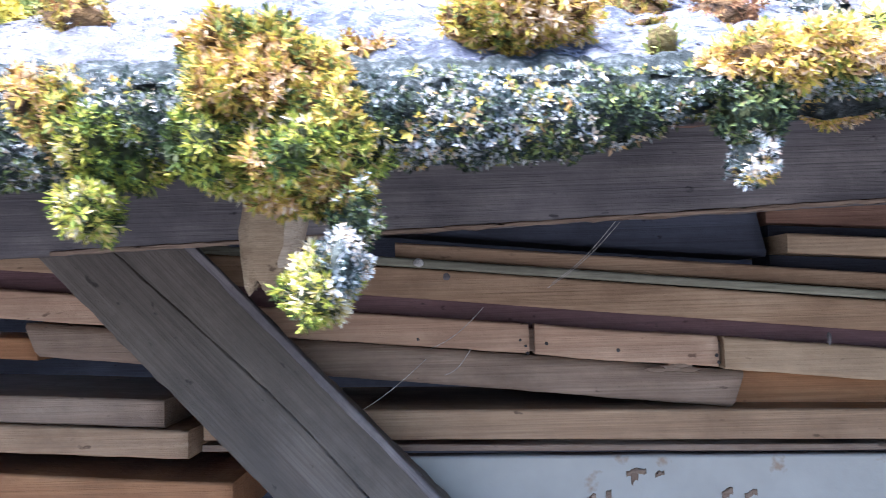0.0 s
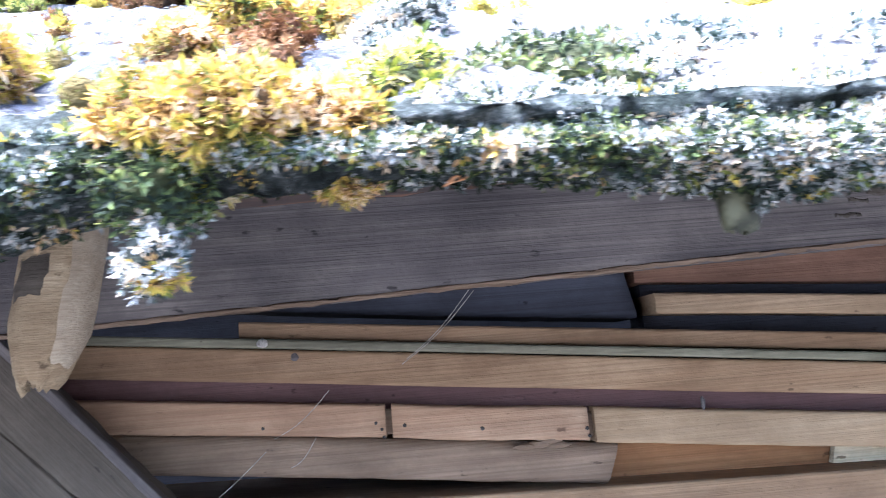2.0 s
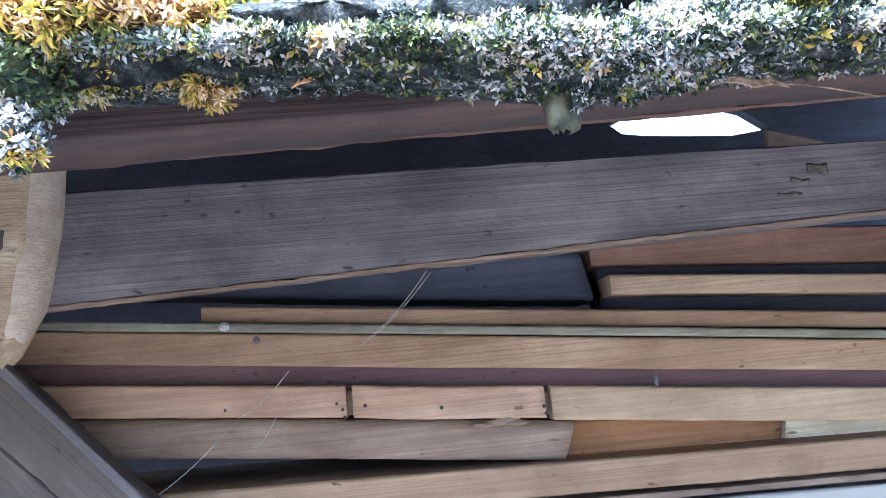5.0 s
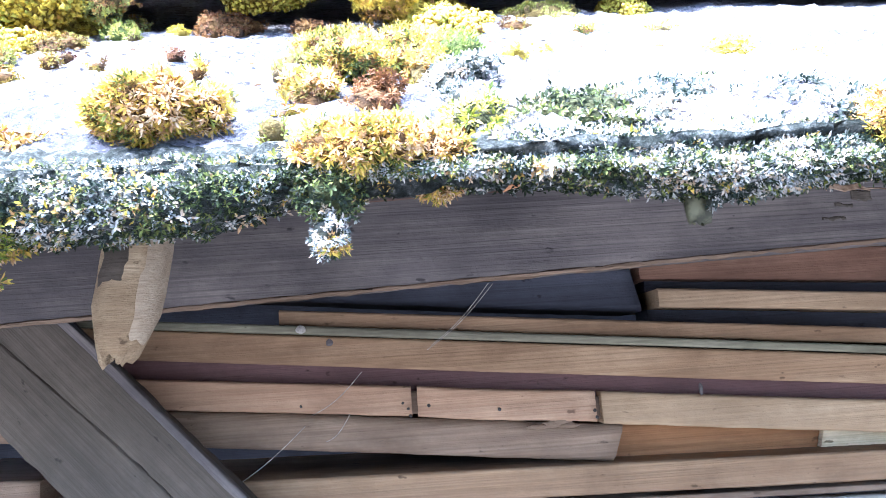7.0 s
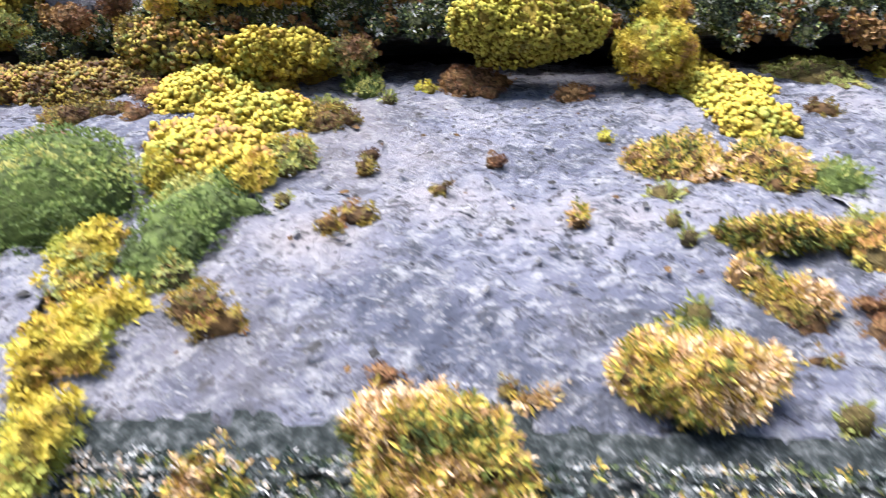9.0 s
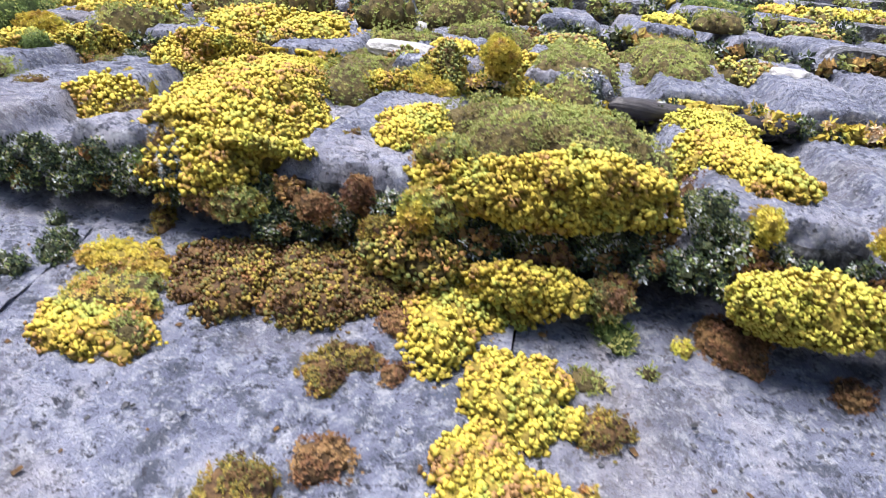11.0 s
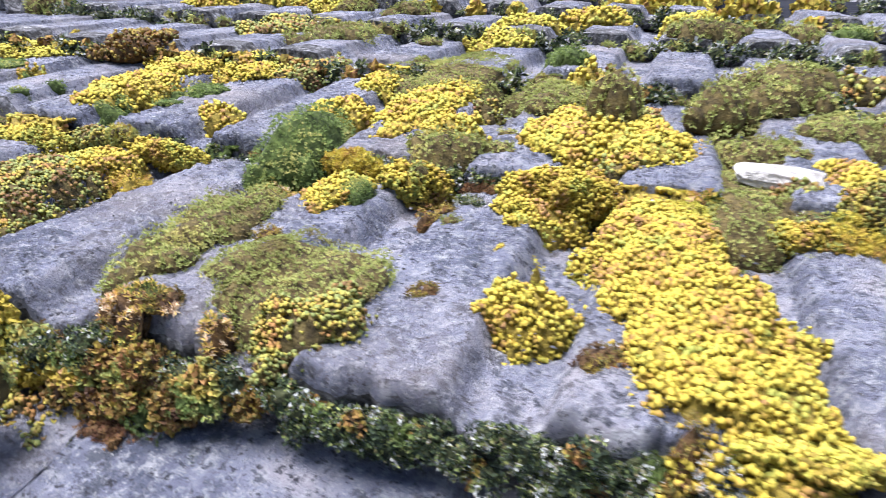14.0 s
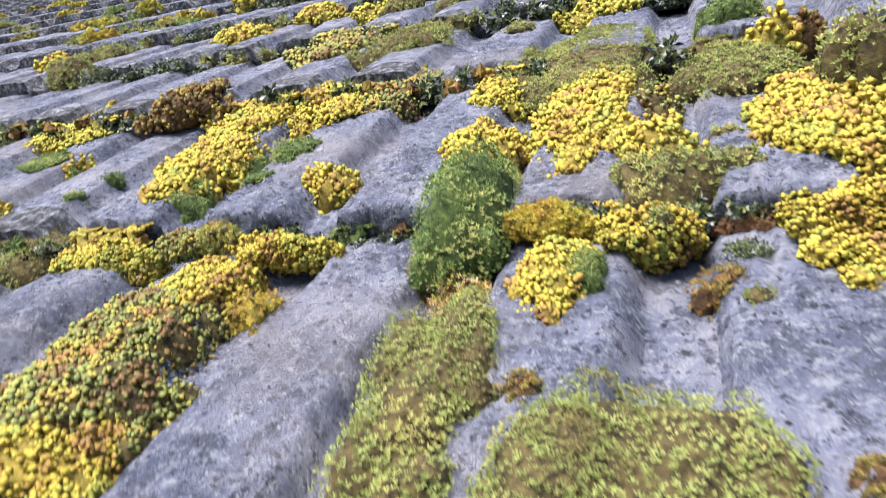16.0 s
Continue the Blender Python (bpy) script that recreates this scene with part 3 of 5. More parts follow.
beam = plank("wall_plate", OLD_WOOD, -1.2, 1.5, 2.228, 2.312, 0.150, 0.70, 0.03, "wide dark weathered beam below the roof edge", "beam", 5, 0.002, steps=90, chip=0.0010, high1=0.048)
plank("worn_edge", GREY_WOOD, -0.40, 1.4, 2.2285 + 0.0311 * 0.8, 2.2285 + 0.0311 * 2.6, 0.004, 0.6985, 0.012, "paler chipped lower edge", seed=61, chip=0.0012, steps=120, bevel=0.0008, parent=beam)
for x, z, w, h in ((0.592, 2.335, 0.022, 0.011), (0.572, 2.329, 0.020, 0.003), (0.556, 2.315, 0.026, 0.003)):
    plank("pale_chip", BRACE_WOOD, x, x + w, z, z - 0.002, h, 0.6985, 0.006, "", seed=int(x * 1000), chip=0.0012, steps=10, bevel=0.001, parent=beam)
plank("splinter", GREY_WOOD, 1.279, 1.467, 2.7175, 2.708, 0.050, 1.90, 0.012, "pale split wood splinter beside a slot in the wall", "splinter", 66, chip=0.001, steps=14, bevel=0.001, high1=0.003)

# the stack of stored timber
S = -0.097


def stacked(name, mat, x0, x1, low, high, y, deep, label, seed, slope=S, **more):
    return plank(name, mat, x0, x1, low + slope * (x0 - 0.15), low + slope * (x1 - 0.15), high - low, y, deep, label, "timber", seed, **more)


stacked("board", TAN_WOOD, -0.055, 1.5, 2.2265, 2.2455, 0.812, 0.25, "thin weathered board on a timber stack", 11)
stacked("board", wood_material("greenish_wood", (0.13, 0.12, 0.09), (0.26, 0.25, 0.185), (0.38, 0.365, 0.285)), -0.9, 1.5, 2.2150, 2.2250, 0.80, 0.3, "thin greenish-grey board on a timber stack", 12, bevel=0.002)
stacked("board", TAN_WOOD, -0.9, 1.5, 2.179, 2.2145, 0.806, 0.25, "tan squared timber in a stack", 13)
stacked("board", PURPLE_SHADE_WOOD, -0.9, 1.5, 2.150, 2.182, 0.822, 0.15, "board set back in a stack, toned purple-brown as shade", 31)
stacked("board", PINK_WOOD, -0.9, 0.098, 2.124, 2.158, 0.80, 0.2, "tan sawn timber with a cracked end in a stack", 14)
stacked("board", PINK_WOOD, 0.105, 0.314, 2.124, 2.159, 0.801, 0.2, "short tan sawn offcut in a stack", 15, steps=14)
stacked("board", LIGHT_WOOD, 0.321, 1.5, 2.123, 2.160, 0.80, 0.2, "light tan sawn timber in a stack", 16)
stacked("board", GREY_WOOD, 0.06, 0.36, 2.128, 2.154, 0.812, 0.1, "grey board behind the ends of sawn timbers", 29, steps=10)
stacked("board", GREY_WOOD, -0.49, 0.339, 2.080, 2.121, 0.81, 0.2, "grey-brown board with a rounded end in a stack", 17, bevel=0.006, slant=0.016)
plank("board", FRESH_WOOD, 0.28, 0.600, 2.055, 2.038, 0.050, 0.85, 0.05, "orange-brown board with a slanted end in a stack", seed=18, steps=12, high1=0.042, slant=0.014)
plank("board", PALE_WOOD, 0.604, 1.2, 2.041, 2.029, 0.050, 0.846, 0.05, "pale freshly cut board in a stack", seed=19, high1=0.026, slant=-0.014)
plank("board", TAN_WOOD, -0.28, 1.5, 2.040, 2.002, 0.034, 0.80, 0.2, "tan timber low in a stack", seed=20)
plank("board", GREY_WOOD, -0.28, 1.5, 2.029, 1.992, 0.007, 0.796, 0.2, "thin grey strip under a tan timber", seed=21, bevel=0.001)
plank("board", GREY_WOOD, -1.2, -0.33, 2.10, 2.055, 0.032, 0.81, 0.2, "grey-brown timber low in a stack", seed=22)
plank("board", TAN_WOOD, -1.2, -0.30, 2.068, 2.020, 0.032, 0.805, 0.2, "tan timber low in a stack", seed=23)
plank("board", FRESH_WOOD, -1.2, -0.25, 2.0, 1.94, 0.05, 0.81, 0.2, "orange-tan timber low in a stack", seed=24)
plank("board", FRESH_WOOD, -1.2, -0.50, 2.19, 2.135, 0.026, 0.84, 0.1, "orange-tan board end in a stack", seed=25)
plank("board", LIGHT_WOOD, 0.410, 1.5, 2.238, 2.153, 0.023, 0.82, 0.15, "light board with a sawn end in a stack", seed=26)
plank("board", wood_material("rosy_brown_wood", (0.16, 0.085, 0.06), (0.26, 0.145, 0.10), (0.33, 0.20, 0.145)), 0.396, 1.5, 2.276, 2.205, 0.045, 0.84, 0.1, "reddish board under a beam", seed=27)


# one bluish board, and one filler whose dark colour stands for a gap's shade
plank("board", NAVY_SHADE_WOOD, -0.25, 0.388, 2.297, 2.235, 0.060, 0.838, 0.10, "dark bluish board behind a beam", seed=32, bevel=0.006, slant=-0.012)
plank("board", NAVY_SHADE_WOOD, 0.41, 1.5, 2.215, 2.110, 0.080, 0.868, 0.05, "dark bluish filler toned as shade behind light boards", seed=33)


def panel_material():
    m = Mat("grey_painted_panel", 0.7)
    stains = m.ramp(m.noise(26, 4, 0.6), [(0.28, (1, 1, 1)), (0.36, (0, 0, 0))])
    m.color(m.mix(stains, m.ramp(m.noise(8, 4), [(0.3, (0.29, 0.28, 0.258)), (0.7, (0.37, 0.36, 0.335))]), (0.26, 0.2, 0.15)))
    m.bump(m.noise(90, 4), 0.0006)
    return m.m


panel = plank("panel", panel_material(), -0.13, 1.5, 1.552, 1.516, 0.470, 0.79, 0.02, "light grey stained panel below the timber stack", "panel", 30)
for x, z, w, h in ((0.20, 1.992, 0.022, 0.005), (0.205, 1.985, 0.008, 0.012), (0.232, 1.990, 0.010, 0.004), (0.155, 1.962, 0.010, 0.008), (0.176, 1.964, 0.006, 0.010), (0.305, 1.966, 0.012, 0.007), (0.330, 1.964, 0.014, 0.006)):
    plank("stain", GREY_WOOD, x, x + w, z, z + 0.004, h, 0.7885, 0.004, "brown rusty stain", seed=int(x * 1000), chip=0.0016, steps=8, bevel=0.0008, parent=panel)
# posts that carry the stack and the beam
for px in (-0.95, 1.3):
    post = plank("post", OLD_WOOD, 0.0, 2.24, 0, 0, 0.09, 0.0, 0.09, "dark upright post carrying the beam", "post", 40)
    post.matrix_world = Matrix.Translation((px, 0.735, 1.10)) @ Matrix.Rotation(radians(-90), 4, "Y")
brace = plank("brace", BRACE_WOOD, -0.45, 0.45, 0, 0, 0.124, 0.0, 0.035, "grey-brown diagonal wooden brace with a long split", "brace", 41, 0.002, 0.55, 60, chip=0.0008)
# the strip's tone stands for how light falls on the brace's chamfer
plank("worn_edge", OLD_WOOD, -0.44, 0.44, 0.118, 0.118, 0.008, -0.0015, 0.012, "edge strip toned for light on the brace's chamfer", seed=43, chip=0.0010, steps=40, bevel=0.001, parent=brace)
brace.matrix_world = Matrix.Translation((-0.226, 0.737, 2.036)) @ Matrix.Rotation(radians(46.3), 4, "Y")


def pole_stub():
    """A broken, rotten pole end that hangs under the roof, with bark left on one side."""
    rng = np.random.default_rng(77)
    stub = tagged(new("pole_stub"), "broken pale rotten pole end hanging under the roof", "pole", kind="object")
    stub.location = (-0.138, 0.60, 2.3)
    ws, wf = waves(rng, 6, 20, 120), waves(rng, 8, 150, 500)

    def rod(name, rows, a0, a1, nu, material, extra, label=""):
        wrap, vs = a1 - a0 > 6.2, []
        for z, r, dx in rows:
            for i in range(nu):
                a = a0 + (a1 - a0) * i / (nu if wrap else nu - 1)
                q = np.array([[math.cos(a) * 0.03, math.sin(a) * 0.03, z]])
                rr = r * (1 + 0.10 * ripple(q, ws)[0] + 0.09 * ripple(q, wf)[0]) + extra * (1 if 0 < i < nu - 1 else -0.6)
                jag = 0.0022 * math.sin(a * 3 + 0.6) + 0.003 * math.sin(a * 7) + 0.003 * math.sin(a * 13) if z < 2.225 else 0.004 * math.sin(a * 3) * extra * 500
                vs.append((math.cos(a) * rr + dx, math.sin(a) * rr, z - 2.3 + jag + 0.0012 * rng.normal()))
        under(new(name, mesh_from(name, vs, grid_quads(nu, len(rows), wrap), [material])), stub)

    rod("core", [(2.47, 0.029, 0.010), (2.34, 0.0285, 0.006), (2.31, 0.028, 0.003), (2.29, 0.0285, 0.0), (2.275, 0.029, -0.003), (2.26, 0.0285, -0.005), (2.245, 0.0265, -0.007), (2.232, 0.0235, -0.009), (2.224, 0.0205, -0.010), (2.217, 0.017, -0.012), (2.211, 0.012, -0.014), (2.215, 0.005, -0.016)], 0, 6.2832, 34, ROTTEN, 0.0)
    rod("bark", [(2.47, 0.029, 0.010), (2.33, 0.0285, 0.005), (2.305, 0.028, 0.003), (2.285, 0.0285, 0.0), (2.265, 0.0287, -0.004), (2.245, 0.0268, -0.007), (2.228, 0.0222, -0.010)], -1.0, 0.7, 12, BARK, 0.0018)
    rod("rot_patch", [(2.306, 0.028, 0.003), (2.300, 0.0282, 0.002), (2.293, 0.0284, 0.001), (2.285, 0.0288, -0.001), (2.279, 0.029, -0.0025), (2.275, 0.0288, -0.003)], -2.3, -1.35, 10, BRACE_WOOD, 0.0012)


pole_stub()

# ---- the roof tiles ----
ROOF = tagged(new("roof"), "old grey tiled roof overgrown with moss", "roof", kind="structure")


def tile_mesh(name, seed, nx, ny, flat):
    rng = np.random.default_rng(seed)
    wide, thick, long = TILE_W + 0.001, 0.013 if flat else 0.026, 0.44 if flat else 0.37
    lipn = 6 if ny > 12 else 2
    ws, wf, we, wg = waves(rng, 6, 10, 45), waves(rng, 8, 90, 320), waves(rng, 8, 20, 130), waves(rng, 14, 400, 900)
    rough = 1.0 if ny > 12 else 0.0
    s = np.linspace(0, wide, nx)
    v = np.linspace(0, 1, ny) ** 1.25 * long
    rows = []
    low = (np.zeros(nx) if flat else rib(s))
    foot = np.full(nx, -thick) if flat else np.minimum(low - 0.02, -0.046)
    edge = 0.008 * ripple(np.stack([s, 0 * s, 0 * s], 1), we) + 0.010 * ripple(np.stack([s * 3, 0 * s, 0 * s], 1), we) + 0.007 * ripple(np.stack([s * 9, 0 * s, 0 * s], 1), we)
    if flat:
        edge = edge * 0.25
    for j in range(lipn, 0, -1):                       # the broken front face
        f = j / lipn
        q = np.stack([s, 0 * s, 0 * s - f * 0.03], 1)
        top = low - 0.004
        rows.append(np.stack([s, edge + 0.005 * f + 0.006 * ripple(q, wf) + rough * 0.003 * ripple(q, wg) - 0.003 * math.sin(3.14 * f), top + (foot - top) * f + 0.0015 * ripple(q, ws)], 1))
    for vv in v:
        q = np.stack([s, 0 * s + vv, 0 * s], 1)
        n = low + 0.0026 * ripple(q, ws) + 0.0036 * ripple(q, wf) + rough * (0.0045 * ripple(q, wg) + 0.0003 * rng.normal(size=nx))
        n = n - (0.006 if flat else 0.0035) * math.exp(-vv / 0.006) * (1 + 0.8 * ripple(np.stack([s * 5, 0 * s, 0 * s], 1), we)) - (0.010 * math.exp(-vv / 0.02) if flat else 0)
        rows.append(np.stack([s + 0.001 * ripple(q, ws), vv + edge * math.exp(-vv / 0.05), n], 1))
    rows.append(np.stack([s, 0 * s + long, foot], 1))
    top = np.concatenate(rows)
    quads = grid_quads(nx, len(rows))
    last = (len(rows) - 1) * nx                        # close the underside
    i = np.arange(nx - 1)
    quads = np.concatenate([quads, np.stack([last + i, last + i + 1, i + 1, i], 1)])
    # lip front rows get the crust whose colour holds their shade
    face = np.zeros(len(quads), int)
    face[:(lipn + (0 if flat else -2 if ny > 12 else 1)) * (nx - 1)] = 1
    return mesh_from(name, top, quads, [STONE, EAVE_SHADE_CRUST if flat else SHADE_CRUST], ny > 12, face)


def lay_roof():
    fine = {f: [tile_mesh("tile", 50 + i + 20 * f, 60, 46, f) for i in range(4)] for f in (True, False)}
    flat_plain = tile_mesh("tile", 120, 41, 10, True)
    plain = [tile_mesh("tile", 90 + i, 33, 6, False) for i in range(5)]
    upper = [tile_mesh("tile", 140 + i, 17, 3, False) for i in range(4)]
    rng = np.random.default_rng(5)
    offsets = [0.135] + [FIRST_RIB] * 22
    for k, (y0, z0, slope) in enumerate(COURSES):
        lo, hi = min(-2.8, -2.8 - 0.45 * (k - 3)), max(2.0, 1.7 + 0.1 * k)
        start = offsets[k] - TILE_W * math.floor((offsets[k] - lo) / TILE_W)
        for i in range(int((hi - start) / TILE_W)):
            x = start + i * TILE_W
            near = -1.35 < x < 0.45 and k < 3 or k == 3 and -1.2 < x < 0.1
            me = fine[k == 0][int(rng.integers(4))] if near else flat_plain if k == 0 else plain[int(rng.integers(5))] if k < 7 else upper[int(rng.integers(4))]
            ob = under(new("tile", me), ROOF)
            jig = rng.normal(size=4)
            y = y0 + (0.001 if k == 0 else 0.004) * jig[0]
            ob.matrix_world = (Matrix.Translation((x, y, surface(x, y, k) + 0.0015 * jig[1])) @ axes_of(k).to_4x4()
                               @ Matrix.Rotation(0.007 * jig[2], 4, "Z") @ Matrix.Rotation(0.006 * jig[3], 4, "Y"))


lay_roof()

# ---- moss on the eave course ----
cushion(-0.150, 0.406, 0.036, 0.036, 0.018, "yellow", k=0)
cushion(-0.143, 0.346, 0.029, 0.034, 0.016, "yellow", k=0)
cushion(-0.121, 0.320, 0.010, 0.014, 0.013, "yellow", k=0)
cushion(-0.111, 0.348, 0.012, 0.021, 0.012, "mixed", k=0)
cushion(-0.160, 0.265, 0.010, 0.011, 0.012, "yellow", k=0)
cushion(-0.154, 0.242, 0.010, 0.015, 0.012, "mixed", k=0)
cushion(-0.136, 0.227, 0.014, 0.011, 0.012, "yellow", k=0)
cushion(-0.137, 0.210, 0.011, 0.009, 0.012, "yellow", k=0)
cushion(-0.157, 0.308, 0.008, 0.006, 0.024, "yellow", k=0)
cushion(-0.197, 0.292, 0.037, 0.048, 0.030, "green", k=0, q=2.2, lobes=1, lump=0.12)
cushion(-0.134, 0.280, 0.023, 0.044, 0.016, "green", k=0, lobes=3)
cushion(-0.126, 0.246, 0.010, 0.009, 0.010, "mixed", k=0)
cushion(-0.110, 0.231, 0.009, 0.009, 0.009, "brown", k=0)
cushion(-0.275, 0.463, 0.043, 0.044, 0.020, "brown", k=0)
cushion(-0.339, 0.455, 0.034, 0.043, 0.018, "brown", k=0)
cushion(-0.255, 0.399, 0.018, 0.018, 0.012, "brown", k=0)
cushion(-0.237, 0.416, 0.006, 0.006, 0.005, "rust", k=0)
cushion(-0.218, 0.405, 0.009, 0.009, 0.007, "rust", k=0)
cushion(-0.238, 0.350, 0.019, 0.016, 0.012, "rust", k=0)
cushion(-0.270, 0.323, 0.019, 0.027, 0.019, "brown", k=0)
cushion(-0.227, 0.440, 0.011, 0.011, 0.008, "rust", k=0)
cushion(-0.102, 0.397, 0.016, 0.018, 0.011, "brown", k=0)
cushion(-0.091, 0.466, 0.015, 0.016, 0.012, "green", k=0)
cushion(-0.111, 0.428, 0.010, 0.011, 0.006, "olive", k=0)
cushion(-0.020, 0.475, 0.026, 0.024, 0.016, "rust", k=0)
cushion(0.047, 0.455, 0.015, 0.015, 0.009, "rust", k=0)
cushion(-0.050, 0.465, 0.007, 0.007, 0.005, "lime", k=0)
cushion(0.140, 0.526, 0.037, 0.104, 0.018, "yellow", k=0)
cushion(0.142, 0.411, 0.022, 0.039, 0.017, "yellow", k=0)
cushion(0.078, 0.342, 0.025, 0.020, 0.015, "gold", k=0)
cushion(0.118, 0.337, 0.021, 0.023, 0.015, "gold", k=0)
cushion(0.071, 0.253, 0.007, 0.008, 0.010, "gold", k=0)
cushion(0.048, 0.234, 0.005, 0.005, 0.007, "olive", k=0)
cushion(0.058, 0.287, 0.004, 0.004, 0.005, "olive", k=0)
cushion(0.021, 0.288, 0.004, 0.004, 0.005, "gold", k=0)
cushion(0.062, 0.311, 0.007, 0.007, 0.006, "olive", k=0)
cushion(-0.078, 0.279, 0.005, 0.005, 0.005, "brown", k=0)
cushion(-0.069, 0.288, 0.008, 0.008, 0.004, "brown", k=0)
cushion(-0.072, 0.351, 0.004, 0.004, 0.004, "rust", k=0)
cushion(-0.072, 0.335, 0.005, 0.005, 0.005, "brown", k=0)
cushion(-0.010, 0.344, 0.005, 0.005, 0.004, "rust", k=0)
cushion(-0.102, 0.299, 0.004, 0.004, 0.005, "olive", k=0)
cushion(0.051, 0.378, 0.004, 0.004, 0.004, "lime", k=0)
cushion(-0.036, 0.311, 0.004, 0.004, 0.004, "brown", k=0)
cushion(-0.073, 0.442, 0.005, 0.005, 0.005, "olive", k=0)
cushion(-0.105, 0.427, 0.007, 0.007, 0.005, "olive", k=0)
cushion(0.143, 0.322, 0.013, 0.013, 0.012, "green", k=0)
cushion(0.125, 0.272, 0.011, 0.018, 0.013, "mixed", k=0)
cushion(0.131, 0.253, 0.012, 0.017, 0.012, "frost", k=0)
cushion(0.229, 0.504, 0.029, 0.048, 0.016, "olive", k=0)
cushion(0.192, 0.426, 0.011, 0.012, 0.008, "brown", k=0)
cushion(0.297, 0.511, 0.023, 0.036, 0.018, "lime", k=0)
cushion(0.077, 0.237, 0.012, 0.014, 0.010, "brown", k=0)
cushion(0.102, 0.223, 0.010, 0.009, 0.009, "rust", k=0)
cushion(0.073, 0.194, 0.005, 0.004, 0.006, "olive", k=0)
cushion(0.228, 0.387, 0.008, 0.008, 0.006, "gold", k=0)
cushion(0.169, 0.298, 0.006, 0.006, 0.006, "lime", k=0)
cushion(0.060, 0.275, 0.004, 0.004, 0.004, "olive", k=0)
cushion(-0.099, 0.221, 0.008, 0.007, 0.010, "brown", k=0)
cushion(-0.047, 0.206, 0.004, 0.004, 0.003, "rust", k=0)
cushion(0.266, 0.288, 0.010, 0.010, 0.007, "lime", k=0)
cushion(0.183, 0.306, 0.006, 0.006, 0.004, "lime", k=0)
cushion(0.299, 0.275, 0.009, 0.009, 0.003, "rust", k=0)
cushion(0.273, 0.382, 0.010, 0.010, 0.005, "olive", k=0)
cushion(-0.405, 0.448, 0.028, 0.020, 0.014, "yellow", k=0)
cushion(-0.396, 0.419, 0.031, 0.020, 0.014, "mixed", k=0)
cushion(-0.390, 0.393, 0.041, 0.022, 0.014, "yellow", k=0)
cushion(-0.367, 0.392, 0.014, 0.011, 0.018, "olive", k=0)
cushion(-0.344, 0.457, 0.033, 0.034, 0.018, "brown", k=0)
cushion(-0.286, 0.460, 0.025, 0.043, 0.020, "brown", k=0)
cushion(-0.249, 0.470, 0.026, 0.028, 0.018, "brown", k=0)
cushion(-0.211, 0.478, 0.020, 0.019, 0.012, "rust", k=0)
cushion(-0.222, 0.442, 0.010, 0.011, 0.008, "rust", k=0)
cushion(-0.477, 0.425, 0.017, 0.015, 0.009, "dark", k=0)
cushion(-0.454, 0.445, 0.014, 0.017, 0.012, "dark", k=0)
cushion(-0.408, 0.488, 0.011, 0.015, 0.012, "brown", k=0)
cushion(-0.476, 0.472, 0.006, 0.006, 0.006, "dark", k=0)
cushion(-0.244, 0.410, 0.019, 0.011, 0.010, "brown", k=0)
cushion(-0.156, 0.501, 0.030, 0.026, 0.016, "yellow", k=0)
cushion(-0.093, 0.500, 0.008, 0.009, 0.010, "mixed", k=0)
cushion(-0.195, 0.500, 0.039, 0.106, 0.018, "yellow", k=0)
cushion(-0.165, 0.356, 0.021, 0.035, 0.016, "yellow", k=0)
cushion(-0.162, 0.257, 0.013, 0.023, 0.014, "yellow", k=0)
cushion(-0.144, 0.214, 0.009, 0.021, 0.014, "yellow", k=0)
cushion(-0.128, 0.180, 0.008, 0.017, 0.012, "yellow", k=0)
cushion(0.135, 0.262, 0.009, 0.022, 0.008, "leafy", k=0)
cushion(0.137, 0.228, 0.010, 0.018, 0.008, "frost", k=0)
cushion(0.138, 0.202, 0.010, 0.012, 0.007, "leafy", k=0)
cushion(0.172, 0.206, 0.026, 0.014, 0.008, "dark", k=0)
cushion(0.205, 0.214, 0.028, 0.020, 0.008, "frost", k=0)
cushion(0.250, 0.210, 0.030, 0.020, 0.009, "frost", k=0)
cushion(0.228, 0.232, 0.016, 0.010, 0.006, "dark", k=0)

# ---- moss over the edge of the eave ----
hanging(0.034, 0.206, 2.276, 0.021, 0.024, 0.015, "gold", lobes=5, coarse=0.85)
hanging(0.048, 0.212, 2.281, 0.010, 0.014, 0.004, "lime")
hanging(0.105, 0.190, 2.255, 0.026, 0.018, 0.011, "gold", lobes=7, coarse=0.8)
hanging(0.090, 0.184, 2.243, 0.009, 0.010, 0.008, "dark", coarse=0.8)
hanging(0.090, 0.183, 2.231, 0.005, 0.006, 0.006, "frost", coarse=0.75)
hanging(0.106, 0.232, 2.295, 0.009, 0.012, 0.002, "rust")
hanging(0.082, 0.236, 2.297, 0.009, 0.012, 0.005, "gold")
hanging(0.094, 0.275, 2.322, 0.026, 0.014, 0.008, "gold")
hanging(0.139, 0.245, 2.303, 0.015, 0.014, 0.007, "frost")
hanging(0.133, 0.275, 2.321, 0.013, 0.012, 0.005, "green")
hanging(0.075, 0.215, 2.279, 0.005, 0.006, 0.002, "brown")
hanging(-0.006, 0.205, 2.269, 0.006, 0.008, 0.003, "gold")
hanging(0.258, 0.188, 2.256, 0.007, 0.016, 0.011, "gold", coarse=0.7)
hanging(0.006, 0.186, 2.246, 0.008, 0.008, 0.005, "gold", coarse=0.8)
hanging(0.042, 0.185, 2.244, 0.007, 0.007, 0.005, "gold", coarse=0.8)
hanging(0.209, 0.200, 2.237, 0.002, 0.006, 0.003, "frost", coarse=0.7)
hanging(-0.037, 0.200, 2.264, 0.020, 0.028, 0.010, "gold", lobes=6, coarse=0.9)
